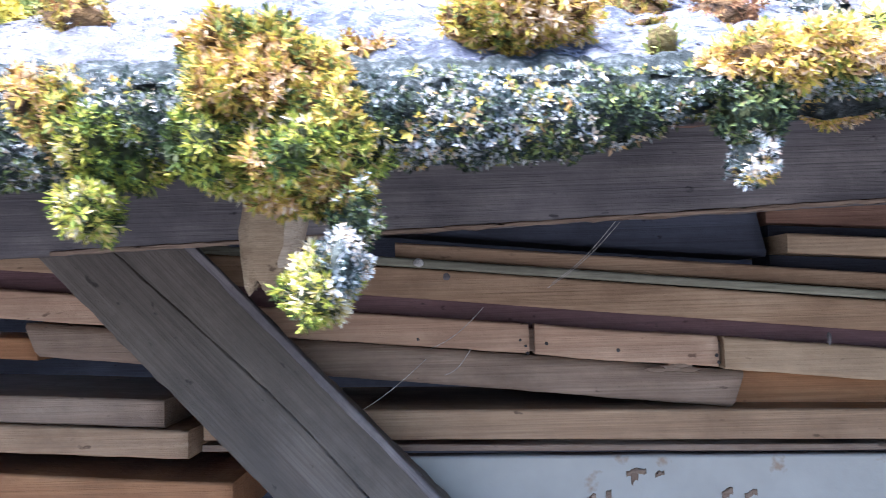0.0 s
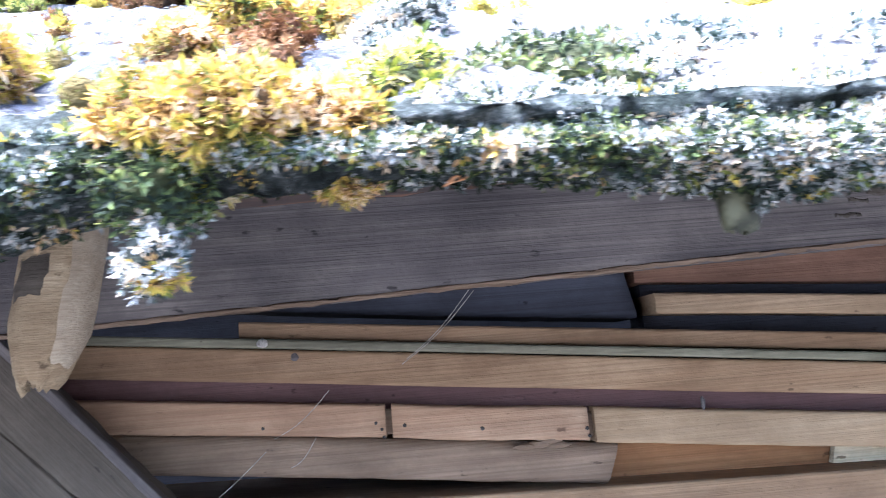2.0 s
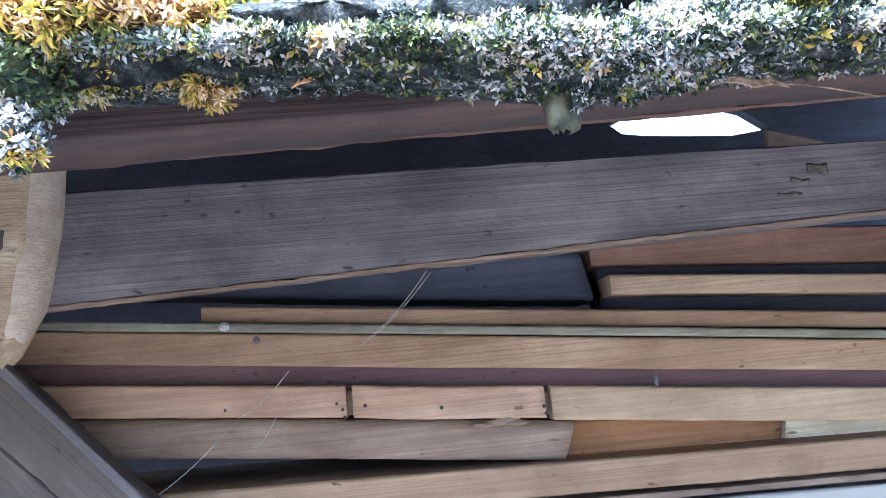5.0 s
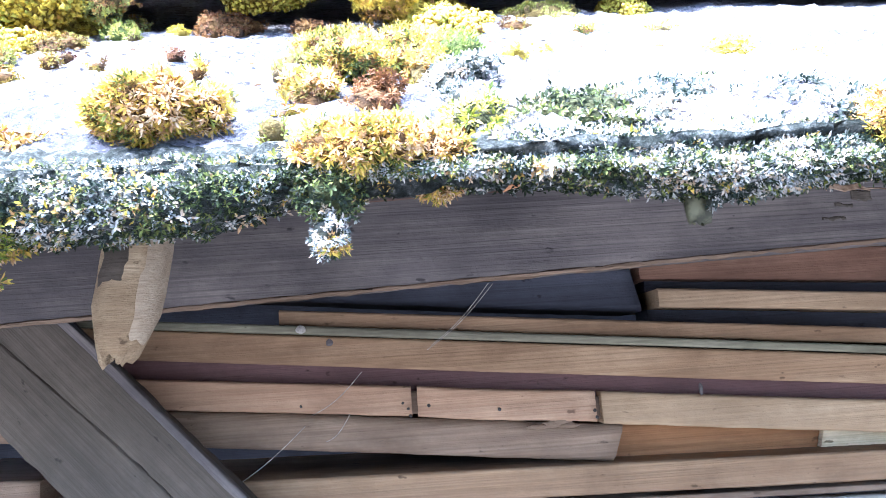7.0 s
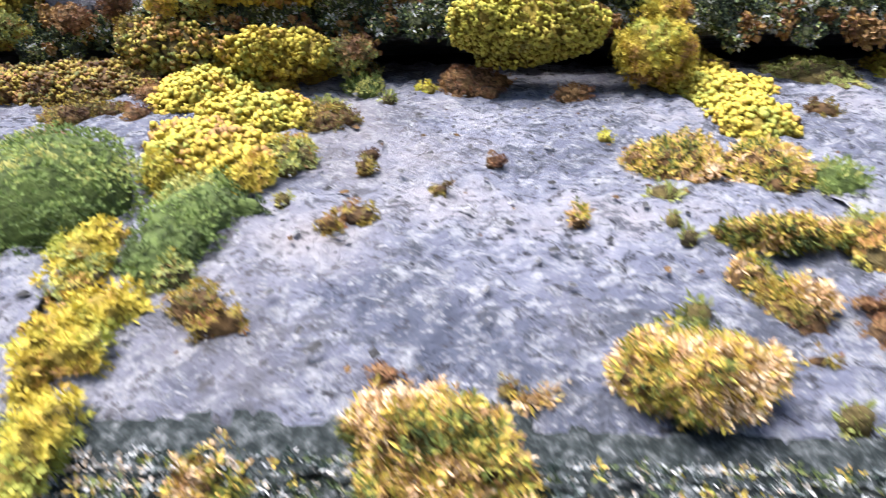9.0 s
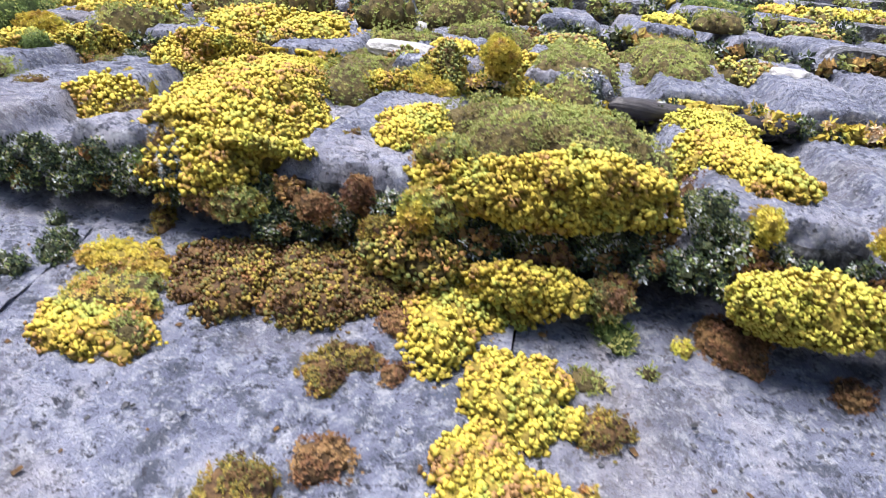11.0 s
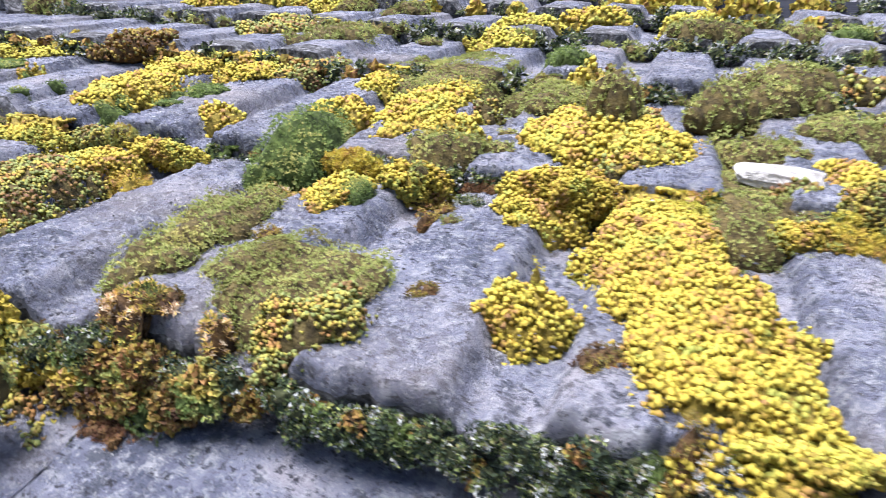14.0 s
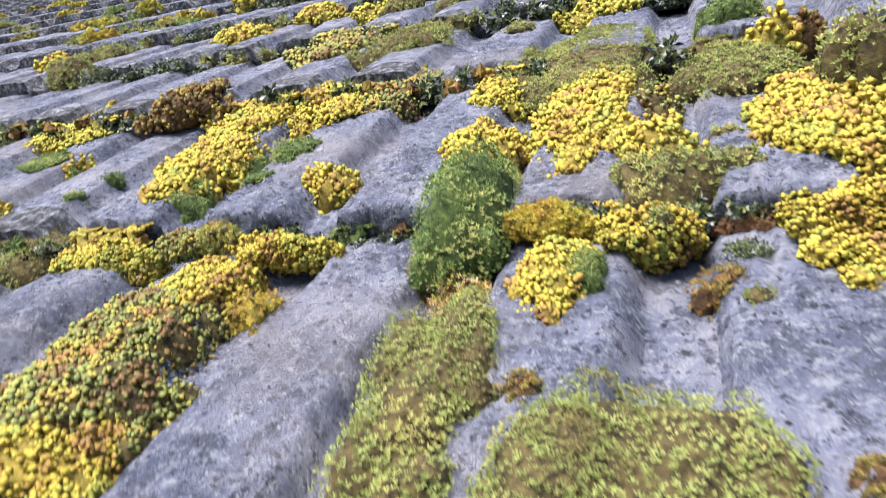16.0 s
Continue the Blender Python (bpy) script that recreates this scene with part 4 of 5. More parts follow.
hanging(-0.039, 0.192, 2.250, 0.014, 0.022, 0.014, "gold", lobes=5, coarse=0.9)
hanging(-0.026, 0.186, 2.233, 0.015, 0.018, 0.011, "gold", lobes=5, coarse=0.9)
hanging(-0.017, 0.192, 2.244, 0.015, 0.024, 0.015, "gold", lobes=6, coarse=0.85)
hanging(-0.044, 0.190, 2.238, 0.012, 0.022, 0.014, "leafy", lobes=4, coarse=0.85)
hanging(-0.030, 0.186, 2.254, 0.019, 0.020, 0.014, "gold", lobes=6, coarse=0.9)
hanging(-0.020, 0.183, 2.236, 0.016, 0.016, 0.012, "leafy", lobes=5, coarse=0.85)
hanging(-0.009, 0.179, 2.218, 0.005, 0.008, 0.010, "dark", coarse=0.8)
hanging(-0.081, 0.189, 2.245, 0.013, 0.018, 0.011, "gold", lobes=4, coarse=0.85)
hanging(-0.014, 0.184, 2.225, 0.011, 0.014, 0.007, "gold", coarse=0.85)
hanging(-0.018, 0.178, 2.202, 0.009, 0.012, 0.010, "leafy", lobes=4, coarse=0.8)
hanging(-0.011, 0.175, 2.208, 0.006, 0.010, 0.009, "frost", lobes=3, coarse=0.8)
hanging(-0.087, 0.195, 2.251, 0.011, 0.022, 0.013, "gold", lobes=4, coarse=0.85)
hanging(-0.072, 0.188, 2.239, 0.009, 0.020, 0.011, "leafy", lobes=4, coarse=0.85)
hanging(-0.076, 0.182, 2.222, 0.007, 0.014, 0.008, "leafy", coarse=0.85)
hanging(-0.014, 0.205, 2.272, 0.003, 0.006, 0.002, "brown")


hanging(0.097, 0.190, 2.252, 0.011, 0.014, 0.010, "leafy", lobes=4, coarse=0.8)
hanging(0.114, 0.193, 2.256, 0.014, 0.016, 0.010, "gold", lobes=5, coarse=0.8)
hanging(0.123, 0.200, 2.249, 0.006, 0.010, 0.005, "gold", coarse=0.75)
hanging(0.091, 0.183, 2.2285, 0.003, 0.003, 0.003, "gold", coarse=0.7)

FRINGE = Joined()


def eave_crust():
    """Lichen crust that wraps the worn front edge of the eave tiles, and the small leaves all over it."""
    xs = np.arange(-0.46, 0.55, 0.0014)
    low = np.interp(xs, [-0.46, -0.10, -0.06, 0.0, 0.05, 0.07, 0.08, 0.15, 0.17, 0.21, 0.222, 0.235, 0.26, 0.55],
                    [2.236, 2.233, 2.237, 2.236, 2.237, 2.242, 2.247, 2.246, 2.244, 2.239, 2.238, 2.240, 2.242, 2.241])
    ys = [0.197, 0.194, 0.191, 0.188, 0.186, 0.184, 0.182, 0.180]
    rows = []
    for y in ys:                                       # over the rounded top edge
        v = (y - 0.18) * 1.18
        rows.append((y, 2.262 - 0.02 * xs + 0.63 * (y - 0.18) - 0.010 * math.exp(-v / 0.02) - 0.003 * math.exp(-v / 0.008) + (0.0010 if y < 0.189 else 0.0 if y < 0.193 else -0.0035)))
    top = rows[-1][1]
    for f, y in ((0.15, 0.1785), (0.3, 0.178), (0.45, 0.1785), (0.6, 0.179), (0.75, 0.180), (0.88, 0.182), (0.97, 0.185), (1.0, 0.189)):
        rows.append((y, top + (low - top) * f))
    rows += [(0.196, low), (0.204, low + 0.0006), (0.213, low + 0.002), (0.224, low + 0.009)]
    n, m = len(xs), len(rows)
    vs = np.array([np.stack([xs, np.full(n, y), z], 1) for y, z in rows])
    flat = vs.reshape(-1, 3)
    way = flat - np.stack([flat[:, 0], np.full(len(flat), 0.215), np.tile(0.5 * (top + low), m)], 1)
    way /= np.linalg.norm(way, axis=1)[:, None]
    big = np.array([noise.noise(Vector(p) * 110) for p in flat])
    small = np.array([noise.noise(Vector(p) * 420) for p in flat])
    flat = flat + way * (0.0022 * big + 0.0016 * small)[:, None]
    quads = grid_quads(n, m)[:, ::-1]
    crust = new("lichen_crust", mesh_from("lichen_crust", flat, quads, [EAVE_SHADE_CRUST]))
    tagged(crust, "grey-green lichen crust along the worn eave edge", "lichen", kind="stuff")
    rng = np.random.default_rng(41)
    near = np.flatnonzero((flat[:, 0] > -0.14) & (flat[:, 0] < 0.34) & (np.arange(len(flat)) // n > np.where(flat[:, 0] < 0.14, 4, 1)) & (np.arange(len(flat)) // n < m - 2))
    lie = np.array([noise.noise(Vector(flat[i]) * 60) for i in near])
    height = (flat[near, 2] - np.tile(low, m)[near]) / 0.03
    for kind, count, size, want in (("frost", 6600, 0.0013, 0.55 + 0.9 * lie + 0.4 * height + 1.6 * np.exp(-((flat[near, 0] - 0.22) / 0.025) ** 2) + 0.8 * np.exp(-((flat[near, 0] - 0.137) / 0.008) ** 2)), ("dark", 6400, 0.0014, 0.85 - 1.0 * lie - 0.5 * height), ("gold", 420, 0.0018, 0.4 - 2.0 * np.abs(lie - 0.25))):
        w = np.clip(want, 0.01, None)
        pick = rng.choice(near, count, p=w / w.sum())
        nrm = way[pick] + rng.normal(size=(count, 3)) * 0.45
        nrm /= np.linalg.norm(nrm, axis=1)[:, None]
        p = flat[pick] + rng.normal(size=(count, 3)) * 0.0007
        grown = grow(rng, p, nrm, size * rng.uniform(0.55, 1.5, count), SHOOTS["tuft"][0])
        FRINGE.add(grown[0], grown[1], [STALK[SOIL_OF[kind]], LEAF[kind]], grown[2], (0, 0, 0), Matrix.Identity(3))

    count = 2800                                       # more of it reaches over the top, past the joint between two tiles
    x, y = rng.uniform(0.14, 0.34, count), 0.182 + 0.066 * rng.uniform(size=count) ** 1.4
    p = np.stack([x, y, 2.262 - 0.02 * x + 0.63 * (y - 0.18) - 0.010 * np.exp(-(y - 0.18) / 0.017)], 1)
    nrm = np.array([0, -0.5, 0.85]) + rng.normal(size=(count, 3)) * 0.4
    nrm /= np.linalg.norm(nrm, axis=1)[:, None]
    grown = grow(rng, p, nrm, 0.0016 * rng.uniform(0.6, 1.4, count), SHOOTS["tuft"][0])
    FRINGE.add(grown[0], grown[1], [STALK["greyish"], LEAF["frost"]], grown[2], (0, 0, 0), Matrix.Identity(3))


eave_crust()

# ---- moss on the second course ----
cushion(-0.663, 0.558, 0.059, 0.076, 0.026, "olive", k=1, coarse=0.9)
cushion(-0.628, 0.502, 0.036, 0.042, 0.026, "mixed", k=1, coarse=0.9)
cushion(-0.509, 0.566, 0.028, 0.036, 0.022, "yellow", k=1)
cushion(-0.723, 0.725, 0.027, 0.062, 0.018, "yellow", k=1)
cushion(-0.671, 0.800, 0.035, 0.045, 0.018, "yellow", k=1)
cushion(-1.017, 0.653, 0.058, 0.050, 0.018, "mixed", k=1)
cushion(-0.989, 0.583, 0.071, 0.047, 0.020, "mixed", k=1)
cushion(-0.962, 0.528, 0.046, 0.044, 0.022, "yellow", k=1)
cushion(-0.945, 0.484, 0.032, 0.033, 0.022, "mixed", k=1)
cushion(-1.006, 0.715, 0.042, 0.042, 0.014, "yellow", k=1)
cushion(-1.173, 0.789, 0.039, 0.046, 0.014, "yellow", k=1)
cushion(-0.456, 0.520, 0.015, 0.015, 0.010, "brown", k=1)
cushion(-0.578, 0.564, 0.009, 0.008, 0.005, "brown", k=1)
cushion(-0.535, 0.737, 0.038, 0.038, 0.020, "yellow", k=1)
cushion(-0.738, 0.484, 0.021, 0.022, 0.012, "gold", k=1)
cushion(-0.722, 0.490, 0.013, 0.014, 0.010, "brown", k=1)
cushion(-0.778, 0.601, 0.039, 0.096, 0.028, "olive", k=1, lobes=6)
cushion(-0.790, 0.404, 0.023, 0.031, 0.020, "mixed", k=1)
cushion(-0.706, 0.716, 0.016, 0.026, 0.022, "green", k=1)
cushion(-0.724, 0.604, 0.011, 0.012, 0.008, "brown", k=1)
cushion(-0.627, 0.718, 0.019, 0.019, 0.007, "brown", k=1)
cushion(-0.605, 0.693, 0.009, 0.009, 0.006, "olive", k=1)
cushion(-0.582, 0.558, 0.008, 0.008, 0.004, "brown", k=1)
cushion(-0.676, 0.480, 0.011, 0.016, 0.008, "gold", k=1)
cushion(-0.606, 0.749, 0.013, 0.013, 0.005, "dark", k=1)
cushion(-0.517, 0.633, 0.005, 0.005, 0.004, "lime", k=1)
cushion(-0.549, 0.648, 0.004, 0.005, 0.005, "lime", k=1)
cushion(-0.820, 0.732, 0.016, 0.016, 0.010, "brown", k=1)
cushion(-0.795, 0.715, 0.023, 0.025, 0.008, "gold", k=1)
cushion(-0.391, 0.543, 0.056, 0.104, 0.026, "yellow", k=1, lobes=6)
cushion(-0.437, 0.675, 0.051, 0.146, 0.024, "yellow", k=1, lobes=6)
cushion(-0.350, 0.825, 0.066, 0.107, 0.026, "olive", k=1)
cushion(-0.415, 0.767, 0.026, 0.030, 0.022, "lime", k=1)
cushion(-0.203, 0.835, 0.041, 0.049, 0.014, "lime", k=1)
cushion(-0.139, 0.801, 0.044, 0.085, 0.014, "lime", k=1)
cushion(-0.294, 0.530, 0.006, 0.006, 0.005, "brown", k=1)
cushion(-0.409, 0.469, 0.008, 0.009, 0.012, "brown", k=1)
cushion(-0.173, 0.580, 0.073, 0.069, 0.040, "olive", k=1, q=2.2)
cushion(-0.110, 0.588, 0.057, 0.064, 0.036, "olive", k=1, q=2.2)
cushion(-0.252, 0.577, 0.029, 0.069, 0.020, "yellow", k=1)
cushion(0.018, 0.759, 0.046, 0.050, 0.018, "lime", k=1)
cushion(0.001, 0.628, 0.045, 0.064, 0.022, "yellow", k=1)
cushion(0.011, 0.557, 0.027, 0.052, 0.024, "yellow", k=1)
cushion(-0.049, 0.528, 0.014, 0.017, 0.012, "rust", k=1)
cushion(-0.958, 0.710, 0.021, 0.025, 0.012, "yellow", k=1, lift=-0.01)
cushion(-1.008, 0.727, 0.021, 0.023, 0.008, "mixed", k=1, lift=-0.01)
cushion(-0.901, 0.806, 0.028, 0.024, 0.016, "green", k=1, lift=-0.006)
cushion(-1.277, 0.787, 0.054, 0.051, 0.018, "olive", k=1, lift=-0.006)
cushion(-1.023, 0.752, 0.020, 0.027, 0.010, "mixed", k=1, lift=-0.006)

# ---- moss below the second course's edge ----
hanging(-0.124, 0.462, 2.535, 0.045, 0.030, 0.027, "yellow")
hanging(-0.219, 0.475, 2.540, 0.022, 0.020, 0.017, "mixed")
hanging(-0.219, 0.455, 2.505, 0.020, 0.018, 0.017, "mixed")
hanging(-0.225, 0.445, 2.501, 0.011, 0.010, 0.011, "yellow")
hanging(-0.268, 0.465, 2.507, 0.013, 0.014, 0.015, "rust")
hanging(-0.249, 0.462, 2.483, 0.017, 0.014, 0.015, "brown")
hanging(-0.164, 0.475, 2.503, 0.033, 0.014, 0.019, "dark")
hanging(-0.111, 0.472, 2.508, 0.028, 0.014, 0.015, "dark")
hanging(-0.299, 0.475, 2.487, 0.028, 0.012, 0.009, "dark")
hanging(-0.048, 0.478, 2.531, 0.019, 0.014, 0.016, "dark")
hanging(-0.013, 0.470, 2.527, 0.011, 0.016, 0.014, "yellow")
hanging(-0.817, 0.485, 2.472, 0.030, 0.020, 0.030, "mixed")
hanging(-0.728, 0.490, 2.494, 0.026, 0.014, 0.014, "brown")
hanging(-0.726, 0.468, 2.451, 0.028, 0.014, 0.013, "rust")
hanging(-0.789, 0.465, 2.435, 0.039, 0.020, 0.032, "mixed")
hanging(-0.734, 0.460, 2.433, 0.036, 0.016, 0.016, "green")
hanging(-0.712, 0.466, 2.490, 0.014, 0.012, 0.011, "brown")
hanging(-0.564, 0.475, 2.486, 0.024, 0.012, 0.014, "dark")
hanging(-0.677, 0.468, 2.443, 0.018, 0.012, 0.013, "frost")
hanging(0.020, 0.452, 2.480, 0.053, 0.030, 0.026, "lime")
hanging(0.104, 0.455, 2.466, 0.027, 0.020, 0.024, "yellow")
hanging(-0.154, 0.455, 2.466, 0.037, 0.020, 0.020, "yellow")
hanging(0.084, 0.465, 2.528, 0.028, 0.020, 0.021, "yellow")
hanging(-0.104, 0.460, 2.467, 0.017, 0.015, 0.014, "mixed")
hanging(-0.225, 0.462, 2.473, 0.036, 0.018, 0.023, "mixed")
hanging(-0.149, 0.465, 2.522, 0.082, 0.028, 0.025, "yellow", lobes=7)
hanging(-0.131, 0.472, 2.538, 0.059, 0.030, 0.010, "yellow")
hanging(-0.351, 0.462, 2.488, 0.026, 0.012, 0.016, "mixed")
hanging(-0.347, 0.475, 2.528, 0.043, 0.020, 0.008, "lime")
hanging(-0.292, 0.462, 2.494, 0.016, 0.010, 0.012, "rust")
hanging(-0.393, 0.465, 2.507, 0.010, 0.012, 0.017, "frost")
hanging(-0.037, 0.475, 2.521, 0.024, 0.010, 0.010, "dark")
hanging(0.140, 0.475, 2.502, 0.020, 0.012, 0.015, "dark")
hanging(0.111, 0.460, 2.495, 0.018, 0.014, 0.013, "yellow")

# ---- moss over the third course's edge ----
cushion(-0.802, 0.790, 0.035, 0.092, 0.032, "green", k=2, q=2.2, lobes=1)
cushion(-0.655, 0.800, 0.033, 0.060, 0.030, "olive", k=2, lobes=3)
hanging(-0.738, 0.772, 2.644, 0.029, 0.030, 0.021, "yellow")
hanging(-0.664, 0.768, 2.633, 0.036, 0.030, 0.026, "yellow")
hanging(-0.526, 0.768, 2.643, 0.055, 0.035, 0.032, "yellow")
hanging(-0.963, 0.770, 2.626, 0.053, 0.022, 0.020, "yellow")
hanging(-1.141, 0.768, 2.617, 0.046, 0.022, 0.025, "yellow")
hanging(-1.027, 0.775, 2.638, 0.022, 0.018, 0.021, "mixed")
hanging(-1.064, 0.775, 2.634, 0.035, 0.018, 0.017, "mixed")
hanging(-0.210, 0.772, 2.685, 0.023, 0.025, 0.022, "yellow")
hanging(-0.270, 0.777, 2.654, 0.031, 0.022, 0.043, "mixed")
hanging(-0.331, 0.765, 2.631, 0.036, 0.025, 0.021, "yellow")
hanging(-0.275, 0.765, 2.631, 0.030, 0.022, 0.028, "yellow")
hanging(-0.597, 0.784, 2.635, 0.026, 0.010, 0.013, "rust")


def lip_fringe(seed, x0, x1, y, k, kinds, sag=0.026, big=1.0, gap=1.1):
    """Tufts along the front edge of a course, most of them dark."""
    rng = random.Random(seed)
    x = x0
    while x < x1:
        w = rng.uniform(0.005, 0.012) * big
        hanging(x, y + rng.uniform(-0.003, 0.005), surface(x, y, k) - sag + rng.uniform(-0.009, 0.009), w, w * rng.uniform(0.6, 0.9), w * rng.uniform(0.6, 1.0), rng.choice(kinds), lobes=1, lump=0.5, coarse=(1.1 if x < -0.3 else 1.4) if k == 1 else 1.9 if k == 2 else 4.0, into=FRINGE)
        x += w * rng.uniform(0.7, 2.0) * gap


lip_fringe(11, -0.66, -0.40, 0.468, 1, ["dark", "dark", "dark", "green", "dark", "brown"], gap=0.8)
lip_fringe(21, -0.66, -0.40, 0.471, 1, ["dark", "dark", "brown"], 0.035, gap=0.9)
lip_fringe(12, -0.95, -0.66, 0.467, 1, ["brown", "mixed", "yellow", "dark", "green"], big=1.4, gap=0.6)
lip_fringe(22, -0.95, -0.66, 0.465, 1, ["mixed", "green", "brown", "yellow"], 0.045, 1.4, 0.7)
lip_fringe(13, -0.40, 0.34, 0.473, 1, ["dark", "rust", "dark", "dark"], 0.03, 1.0, 0.7)
lip_fringe(23, -0.34, 0.34, 0.469, 1, ["dark", "dark", "rust", "dark"], 0.045, 1.0, 0.8)
lip_fringe(14, -1.30, -0.50, 0.783, 2, ["dark", "green", "dark", "brown"], gap=1.4)
lip_fringe(15, -0.50, 0.30, 0.783, 2, ["dark", "olive", "gold", "yellow"], big=1.3, gap=0.9)
lip_fringe(16, -1.7, 0.5, 1.096, 3, ["dark", "dark", "olive", "brown"], big=1.6, gap=1.5)
lip_fringe(17, -1.9, 0.7, 1.406, 4, ["dark", "dark", "olive"], big=2.0, gap=1.6)
lip_fringe(18, -2.1, 0.9, 1.716, 5, ["dark", "dark", "olive", "yellow"], big=2.4, gap=1.8)
lip_fringe(19, -2.3, 1.1, 2.026, 6, ["dark", "dark", "olive", "yellow"], big=2.6, gap=1.8)
FRINGE.finish("moss_fringe", "dark and grey moss tufts along the tile edges")

# ---- third course ----
cushion(-0.819, 0.906, 0.041, 0.057, 0.018, "yellow", k=2)
cushion(-0.736, 0.967, 0.041, 0.160, 0.018, "yellow", k=2, lobes=6)
cushion(-0.660, 0.866, 0.037, 0.038, 0.024, "yellow", k=2)
cushion(-0.746, 1.117, 0.104, 0.140, 0.030, "olive", k=2)
cushion(-0.835, 1.065, 0.042, 0.054, 0.016, "yellow", k=2)
cushion(-0.729, 1.046, 0.041, 0.054, 0.020, "yellow", k=2)
cushion(-0.958, 0.855, 0.026, 0.032, 0.012, "yellow", k=2)
cushion(-1.144, 0.911, 0.053, 0.092, 0.015, "yellow", k=2)
cushion(-1.191, 1.075, 0.059, 0.125, 0.017, "yellow", k=2)
cushion(-1.046, 0.933, 0.026, 0.033, 0.012, "green", k=2)
cushion(-1.076, 1.090, 0.050, 0.097, 0.018, "yellow", k=2)
cushion(-0.993, 1.118, 0.047, 0.072, 0.018, "mixed", k=2)
cushion(-1.526, 1.133, 0.089, 0.096, 0.014, "lime", k=2)
cushion(-1.322, 1.091, 0.051, 0.081, 0.018, "brown", k=3)
cushion(-0.583, 1.053, 0.060, 0.082, 0.028, "olive", k=2)
cushion(-0.530, 0.902, 0.056, 0.097, 0.022, "yellow", k=2)
cushion(-1.465, 0.981, 0.033, 0.040, 0.006, "green", k=2)
cushion(-1.046, 0.866, 0.017, 0.018, 0.005, "green", k=2)
cushion(-0.490, 0.900, 0.088, 0.088, 0.022, "yellow", k=2)
cushion(-0.200, 0.838, 0.028, 0.045, 0.018, "yellow", k=2)
cushion(-0.237, 1.009, 0.060, 0.065, 0.030, "olive", k=2)
cushion(-0.350, 0.919, 0.049, 0.046, 0.018, "olive", k=2)
cushion(-0.129, 0.832, 0.047, 0.116, 0.026, "olive", k=2)
cushion(-0.116, 0.771, 0.023, 0.025, 0.016, "frost", k=2)
cushion(-0.005, 0.926, 0.042, 0.092, 0.030, "olive", k=2)
cushion(-0.122, 0.993, 0.051, 0.058, 0.020, "mixed", k=2)
cushion(0.014, 1.051, 0.075, 0.075, 0.022, "olive", k=2)
cushion(-0.271, 0.841, 0.028, 0.034, 0.018, "yellow", k=2)
cushion(-0.188, 1.038, 0.020, 0.022, 0.020, "rust", k=2)
cushion(-0.486, 1.007, 0.038, 0.039, 0.014, "mixed", k=2)
# ---- fourth course ----
cushion(-1.059, 1.331, 0.077, 0.123, 0.034, "olive", k=3, lobes=3)
cushion(-1.216, 1.395, 0.081, 0.131, 0.026, "mixed", k=3)
cushion(-0.870, 1.310, 0.023, 0.024, 0.012, "olive", k=3)
cushion(-0.766, 1.416, 0.062, 0.063, 0.026, "lime", k=3)
cushion(-0.588, 1.144, 0.034, 0.035, 0.036, "green", k=3)
cushion(-0.523, 1.078, 0.019, 0.021, 0.022, "brown", k=3)
cushion(-0.504, 0.942, 0.031, 0.039, 0.040, "olive", k=3)
cushion(-1.503, 1.601, 0.069, 0.078, 0.016, "olive", k=3)
cushion(-0.389, 0.960, 0.040, 0.042, 0.032, "olive", k=3, lobes=3)
cushion(-0.304, 1.117, 0.070, 0.078, 0.032, "olive", k=3)
cushion(-0.207, 1.155, 0.036, 0.038, 0.022, "mixed", k=3)
cushion(-0.549, 1.069, 0.027, 0.027, 0.022, "yellow", k=3)
cushion(-0.593, 1.073, 0.063, 0.063, 0.026, "olive", k=2)
cushion(-0.119, 1.029, 0.053, 0.062, 0.016, "mixed", k=2)
cushion(0.114, 1.013, 0.038, 0.048, 0.012, "mixed", k=2)
cushion(0.035, 1.220, 0.047, 0.051, 0.018, "lime", k=3)
cushion(0.319, 1.371, 0.052, 0.055, 0.018, "mixed", k=3)
cushion(0.112, 1.185, 0.041, 0.045, 0.012, "olive", k=4)


def small_patches(seed, count, k, x0, x1, y0, y1, kinds):
    """Small low patches of moss that link the larger cushions."""
    rng = random.Random(seed)
    for _ in range(count):
        r = rng.uniform(0.008, 0.019)
        cushion(rng.uniform(x0, x1), rng.uniform(y0, y1), r * rng.uniform(1.0, 1.7), r, r * 0.6, rng.choice(kinds), turn=rng.uniform(-40, 40), k=k, lift=-0.003, coarse=1.15 if k < 2 else 1.5)


small_patches(54, 8, 2, -0.62, -0.12, 0.81, 0.90, ["yellow", "olive", "mixed", "yellow"])
small_patches(55, 8, 2, -0.70, -0.10, 0.98, 1.08, ["yellow", "olive", "mixed"])
small_patches(56, 8, 2, -1.40, -0.85, 0.81, 1.06, ["yellow", "olive", "green"])


def scatter(seed, count, y0, y1, x0, x1, into=None):
    """Cushions and mats higher up the slope, mostly at the joints and below the lips."""
    rng = random.Random(seed)
    for _ in range(count):
        y = rng.uniform(y0, y1)
        k = course_of(y)
        if rng.random() < 0.6:
            y = COURSES[k][0] + rng.uniform(0.16, 0.26)
        reach = 1 + 0.5 * (y - y0)
        x = rng.uniform(x0 * reach, x1 * reach)
        cushion(x, y, rng.uniform(0.03, 0.09), rng.uniform(0.03, 0.07), rng.uniform(0.018, 0.04), rng.choice(["yellow", "yellow", "olive", "olive", "lime", "mixed", "green"]), turn=rng.uniform(-20, 20), into=into)


scatter(3, 30, 1.42, 1.72, -2.0, 0.7)
UPPER = Joined()
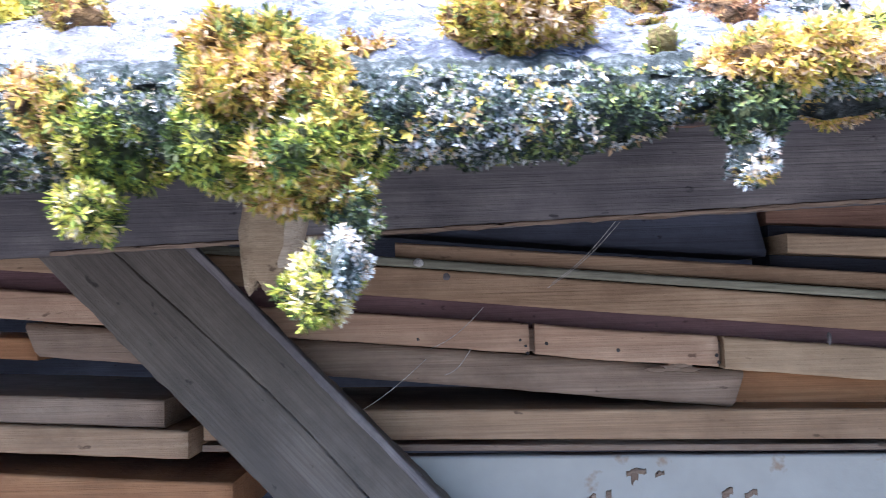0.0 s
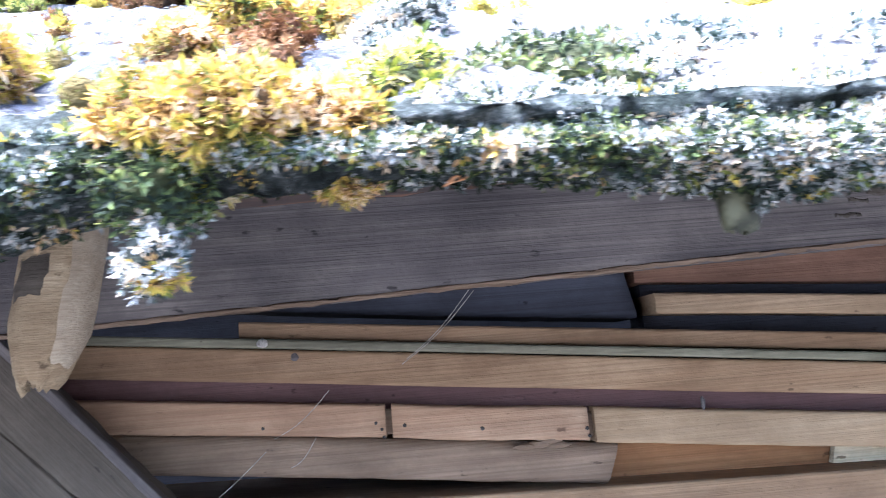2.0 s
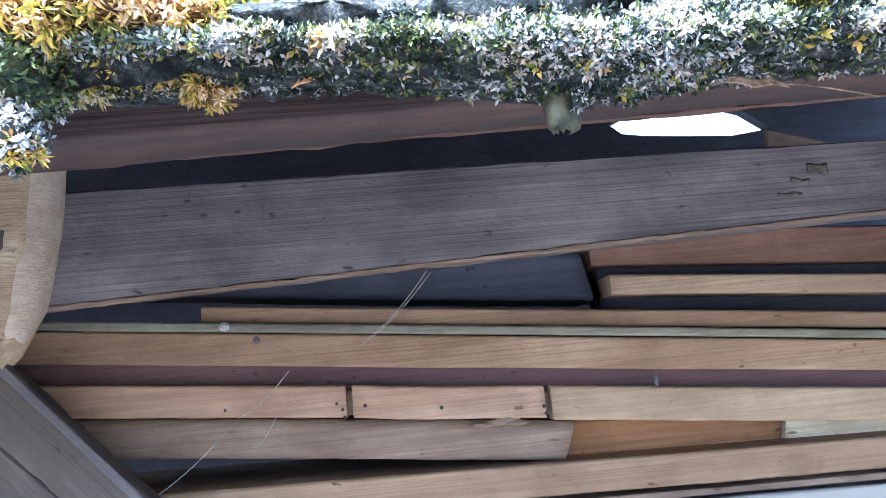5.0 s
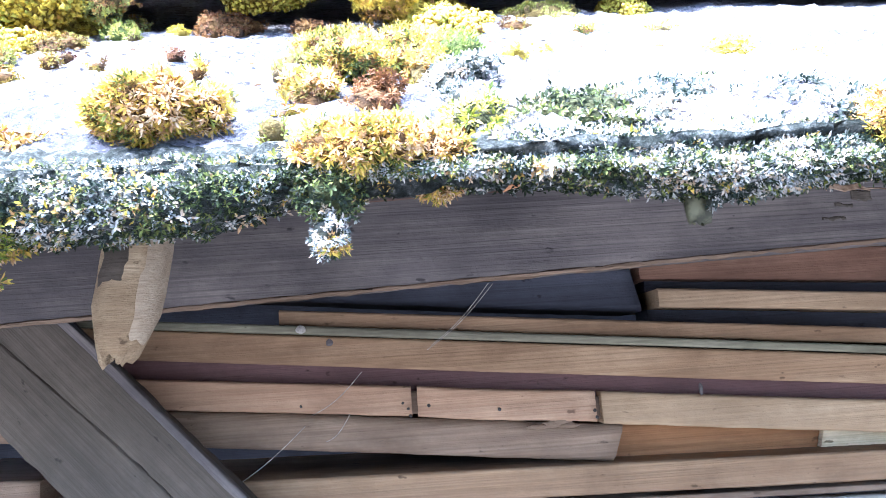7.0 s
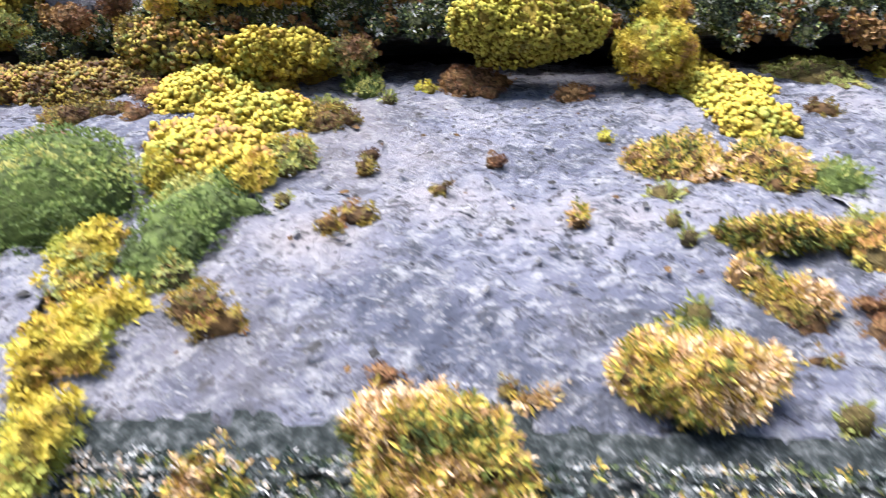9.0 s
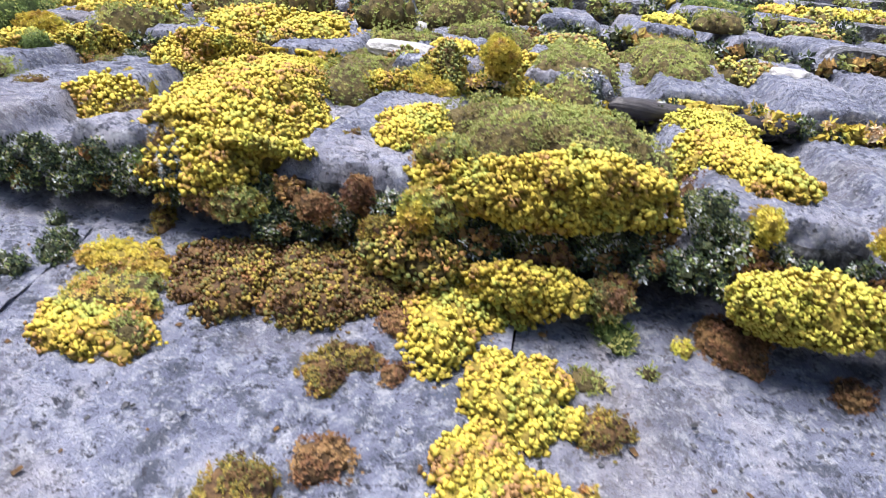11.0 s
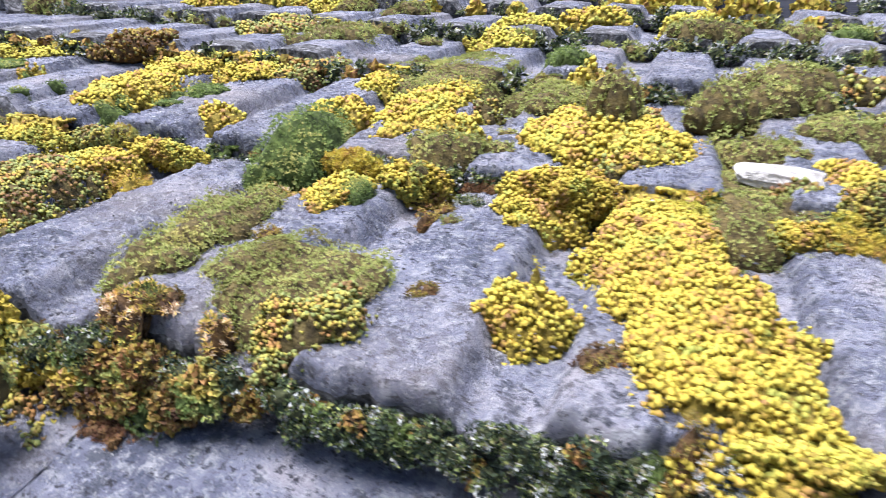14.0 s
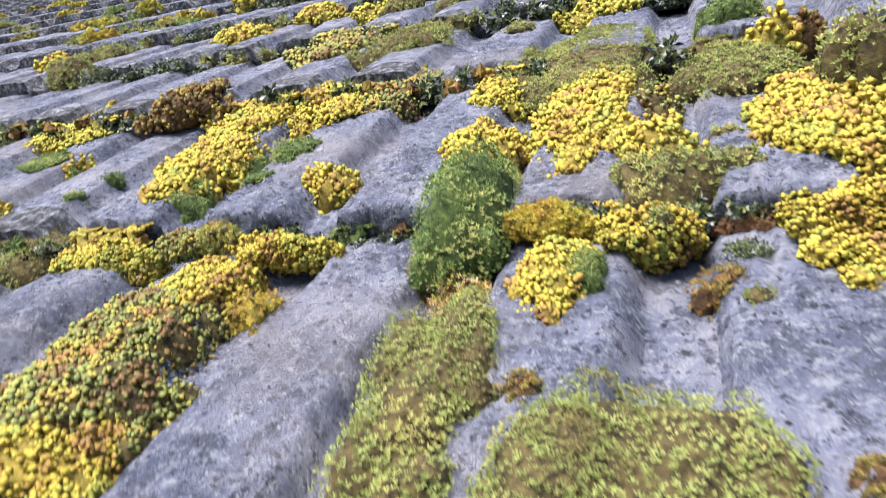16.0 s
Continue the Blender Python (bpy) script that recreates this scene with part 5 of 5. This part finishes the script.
scatter(4, 95, 1.74, 3.7, -2.5, 1.0, UPPER)
UPPER.finish("upper_moss", "yellow and olive moss mats higher up the roof")


# ---- small things on the roof ----
def grit(seed, count, k, x0, x1, y0, y1, material, sizes):
    """Loose crumbs of tile and dry moss strewn over the tiles."""
    rng = np.random.default_rng(seed)
    vs, qs = [], []
    for i in range(count):
        x, y = rng.uniform(x0, x1), rng.uniform(y0, y1)
        r = sizes * rng.uniform(0.4, 1.3) ** 2
        a = rng.uniform(0, 6.28)
        b = len(vs)
        z = surface(x, y, k) + 0.0008
        for dx, dy, dz in ((-1, -0.6, 0), (1, -0.5, 0), (0.8, 0.7, 0), (-0.9, 0.5, 0), (-0.4, -0.2, 0.9), (0.5, -0.1, 0.8), (0.3, 0.3, 0.8), (-0.4, 0.2, 0.9)):
            px, py = dx * r * rng.uniform(0.7, 1.3), dy * r * rng.uniform(0.7, 1.3)
            vs.append((x + px * math.cos(a) - py * math.sin(a), y + px * math.sin(a) + py * math.cos(a), z + dz * r * 0.6 + (COURSES[k][2]) * (px * math.sin(a) + py * math.cos(a))))
        qs += [(b + 4, b + 5, b + 6, b + 7), (b, b + 1, b + 5, b + 4), (b + 1, b + 2, b + 6, b + 5), (b + 2, b + 3, b + 7, b + 6), (b + 3, b, b + 4, b + 7)]
    tagged(new("grit", mesh_from("grit", vs, qs, [material])), "small dark crumbs of moss and stone on the tiles", "debris", kind="stuff")


grit(1, 900, 0, -0.55, 0.42, 0.20, 0.46, SHADE_CRUST, 0.0013)
grit(2, 260, 0, -0.55, 0.42, 0.20, 0.46, SOIL["brownish"], 0.0015)
grit(3, 700, 1, -1.1, 0.2, 0.49, 0.77, SHADE_CRUST, 0.0013)


def stone_chip(x, y, k, size, turn, seed):
    rng = np.random.default_rng(seed)
    me = bpy.data.meshes.new("stone_chip")
    bm = bmesh.new()
    bmesh.ops.create_icosphere(bm, subdivisions=3, radius=1.0)
    ws = waves(rng, 5, 1.5, 5)
    for v in bm.verts:
        d = np.array(v.co)
        m = (np.abs(d) ** 9).sum() ** (-1 / 9) * (1 + 0.34 * ripple(d[None], ws)[0])
        v.co = Vector(d * m * np.array(size))
    bm.to_mesh(me)
    bm.free()
    me.materials.append(WHITE_STONE)
    ob = new("stone_chip", me)
    ob.matrix_world = Matrix.Translation((x, y, surface(x, y, k) - 0.001)) @ axes_of(k).to_4x4() @ Matrix.Rotation(radians(turn), 4, "Z")
    tagged(ob, "whitish broken tile fragment lying among moss", "stone", kind="object")


ws_mat = Mat("white_lichen_stone", 0.9)
ws_mat.color(ws_mat.ramp(ws_mat.noise(50, 5), [(0.35, (0.26, 0.25, 0.24)), (0.5, (0.50, 0.48, 0.47)), (0.7, (0.74, 0.71, 0.69))]))
ws_mat.bump(ws_mat.noise(110, 6, 0.75), 0.008)
WHITE_STONE = ws_mat.m
stone_chip(-0.337, 0.832, 2, (0.034, 0.016, 0.008), -10, 1)
stone_chip(-0.367, 1.035, 2, (0.026, 0.020, 0.007), 8, 2)
stone_chip(0.152, 0.960, 2, (0.022, 0.012, 0.012), -12, 3)


def stick(x0, y0, x1, y1, k, r, seed):
    """A short piece of dead wood lying on the tiles."""
    rng = np.random.default_rng(seed)
    n, nu = 12, 8
    a, b = Vector((x0, y0, surface(x0, y0, k) + r * 0.8)), Vector((x1, y1, surface(x1, y1, k) + r * 0.9))
    along = (b - a).normalized()
    side = along.cross(Vector((0, 0, 1))).normalized()
    top = side.cross(along)
    vs = []
    for i in range(n):
        f = i / (n - 1)
        c = a.lerp(b, f) + side * 0.004 * math.sin(5 * f + seed)
        rr = r * (0.2 if i in (0, n - 1) else rng.uniform(0.8, 1.15))
        for j in range(nu):
            t = 6.283 * j / nu
            vs.append(c - a + (side * math.cos(t) + top * math.sin(t)) * rr * rng.uniform(0.85, 1.15))
    ob = new("stick", mesh_from("stick", vs, grid_quads(nu, n, True), [WET_WOOD]))
    ob.location = a
    tagged(ob, "short dark dead stick lying on mossy tiles", "stick", kind="object")


stick(-0.090, 0.766, 0.000, 0.778, 1, 0.010, 1)
stick(0.020, 0.770, 0.110, 0.782, 1, 0.009, 2)


def white_sheet():
    """A white sheet that lies on the tiles further up."""
    m = Mat("white_painted_sheet", 0.5)
    m.color(m.ramp(m.noise(4, 3), [(0.3, (0.78, 0.79, 0.80)), (0.7, (0.86, 0.87, 0.88))]))
    m.bump(m.noise(60, 2), 0.0003)
    me = bpy.data.meshes.new("white_sheet")
    bm = bmesh.new()
    bmesh.ops.create_cube(bm, size=1.0, matrix=Matrix.Diagonal((0.35, 0.20, 0.010, 1)))
    bmesh.ops.bevel(bm, geom=bm.edges[:], offset=0.003, segments=2, affect="EDGES")
    bm.to_mesh(me)
    bm.free()
    me.materials.append(m.m)
    ob = new("white_sheet", me)
    ob.matrix_world = Matrix.Translation((0.445, 2.13, 3.345)) @ Matrix.Rotation(math.atan(0.62), 4, "X") @ Matrix.Rotation(radians(27), 4, "Z")
    tagged(ob, "white flat sheet lying on the upper roof tiles", "sheet", kind="object")


white_sheet()


def strand(name, points, r, material, label, category):
    cu = bpy.data.curves.new(name, "CURVE")
    cu.dimensions, cu.bevel_depth, cu.bevel_resolution = "3D", r, 1
    sp = cu.splines.new("POLY")
    sp.points.add(len(points) - 1)
    for p, c in zip(sp.points, points):
        p.co = (*c, 1)
    tmp = bpy.data.objects.new(name, cu)
    me = bpy.data.meshes.new_from_object(tmp)
    bpy.data.objects.remove(tmp)
    me.materials.clear()
    me.materials.append(material)
    return tagged(new(name, me), label, category, kind="object")


web_mat = Mat("dusty_web", 0.9)
web_mat.color(web_mat.ramp(web_mat.noise(200, 2), [(0.4, (0.24, 0.22, 0.205)), (0.6, (0.44, 0.41, 0.385))]))
WEB = web_mat.m
for i, (xa, za, xb, zb) in enumerate(((0.200, 2.275, 0.120, 2.205), (0.195, 2.276, 0.125, 2.210), (0.045, 2.185, -0.015, 2.140), (-0.02, 2.13, -0.12, 2.06), (0.03, 2.14, 0.0, 2.11))):
    pts = [(xa + (xb - xa) * f, 0.765 + 0.02 * f, za + (zb - za) * f - 0.006 * math.sin(3.14 * f)) for f in np.linspace(0, 1, 9)]
    strand("cobweb", pts, 0.0004, WEB, "dusty cobweb strand hanging before stacked timber", "cobweb")

drop_mat = Mat("wet_brown_stem", 0.35)
drop_mat.color(drop_mat.ramp(drop_mat.noise(150, 3), [(0.4, (0.03, 0.032, 0.022)), (0.6, (0.13, 0.13, 0.085))]))


def stub_twig():
    """A short blunt piece of wet wood under the eave's edge."""
    rng = np.random.default_rng(8)
    nu, rows = 12, [(0.016, 0.0048), (0.010, 0.0046), (0.004, 0.0042), (0.0, 0.0044), (-0.003, 0.0036), (-0.0042, 0.0015)]
    vs = [(math.cos(6.283 * i / nu) * r * rng.uniform(0.85, 1.15), math.sin(6.283 * i / nu) * r * rng.uniform(0.85, 1.15), z + 0.0006 * rng.normal()) for z, r in rows for i in range(nu)]
    ob = new("twig", mesh_from("twig", vs, grid_quads(nu, len(rows), True), [drop_mat.m]))
    ob.location = (0.2065, 0.204, 2.2352)
    tagged(ob, "short wet brown twig stub under the eave edge", "twig", kind="object")


stub_twig()


def dead_leaf(name, points, wide, material, label):
    """A thin curled strip of dead leaf."""
    rng = np.random.default_rng(len(points))
    vs, n = [], len(points)
    for i, (x, y, z) in enumerate(points):
        w = wide * math.sin(3.14 * (i + 0.25) / (n - 0.5)) * rng.uniform(0.7, 1.2)
        for a in (-1.0, -0.4, 0.4, 1.0):
            vs.append((x - points[0][0], y + 0.4 * w * (1 - a * a) - points[0][1], z + a * w - points[0][2]))
    ob = new(name, mesh_from(name, vs, grid_quads(4, n), [material]))
    ob.location = points[0]
    solid = ob.modifiers.new("thick", "SOLIDIFY")
    solid.thickness = 0.0003
    tagged(ob, label, "leaf", kind="object")


leaf_mat = Mat("dry_brown_leaf", 0.7)
leaf_mat.color(leaf_mat.ramp(leaf_mat.noise(300, 4), [(0.35, (0.10, 0.065, 0.04)), (0.55, (0.24, 0.16, 0.11)), (0.75, (0.40, 0.31, 0.24))]))
orange_mat = Mat("dry_orange_leaf", 0.6)
orange_mat.color(orange_mat.ramp(orange_mat.noise(300, 3), [(0.4, (0.55, 0.24, 0.10)), (0.7, (0.80, 0.50, 0.32))]))
dead_leaf("dead_leaf", [(0.241, 0.204, 2.2400), (0.246, 0.203, 2.2412), (0.250, 0.202, 2.2408), (0.255, 0.203, 2.2396), (0.260, 0.204, 2.2405), (0.265, 0.205, 2.2390)], 0.0013, leaf_mat.m, "curled dry brown leaf caught on the eave edge")
dead_leaf("dead_leaf", [(0.1431, 0.198, 2.2440), (0.1450, 0.1975, 2.2452), (0.1474, 0.1975, 2.2458), (0.1496, 0.198, 2.2463)], 0.0008, orange_mat.m, "small dry orange leaf scrap on the eave edge")
strand("dry_stem", [(0.260, 0.205, 2.2400), (0.268, 0.205, 2.2396), (0.275, 0.205, 2.2381), (0.283, 0.205, 2.2362), (0.288, 0.205, 2.2350)], 0.00022, leaf_mat.m, "thin dry stem hanging by the eave edge", "stem")


# ---- small things on the timber stack ----
def crumb(name, x, y, z, size, material, label, category):
    rng = np.random.default_rng(int(x * 999) + 500)
    me = bpy.data.meshes.new(name)
    bm = bmesh.new()
    bmesh.ops.create_icosphere(bm, subdivisions=2, radius=1.0)
    for v in bm.verts:
        v.co = Vector([c * s * rng.uniform(0.8, 1.15) for c, s in zip(v.co, size)])
    bm.to_mesh(me)
    bm.free()
    me.materials.append(material)
    ob = new(name, me)
    ob.location = (x, y, z)
    tagged(ob, label, category, kind="object")


crumb("plaster_crumb", -0.027, 0.797, 2.2385, (0.006, 0.005, 0.005), WHITE_STONE, "small whitish crumb lying on a board's edge", "crumb")
crumb("knot", 0.005, 0.8065, 2.2215, (0.005, 0.002, 0.0045), OLD_WOOD, "dark round knot in a tan board", "knot")
crumb("nail", 0.440, 0.799, 2.138, (0.0028, 0.003, 0.007), OLD_WOOD, "rusty dark nail in a light board", "nail")
for i, (x, z) in enumerate(((0.245, 2.108), (0.262, 2.109), (0.280, 2.107), (0.272, 2.112))):
    crumb("dust_tuft", x, 0.806, z, (0.014, 0.004, 0.0035 + 0.001 * (i % 2)), GREY_WOOD, "grey dusty cobweb tuft on a board", "cobweb")
for x, z in ((0.094, 2.139), (0.096, 2.131), (0.088, 2.146), (0.312, 2.122), (0.314, 2.114), (0.118, 2.141), (-0.03, 2.150), (0.20, 2.131)):
    crumb("nail_hole", x, 0.8008, z, (0.0022, 0.0018, 0.0022), WET_WOOD, "small dark nail hole in a sawn board", "nail hole")
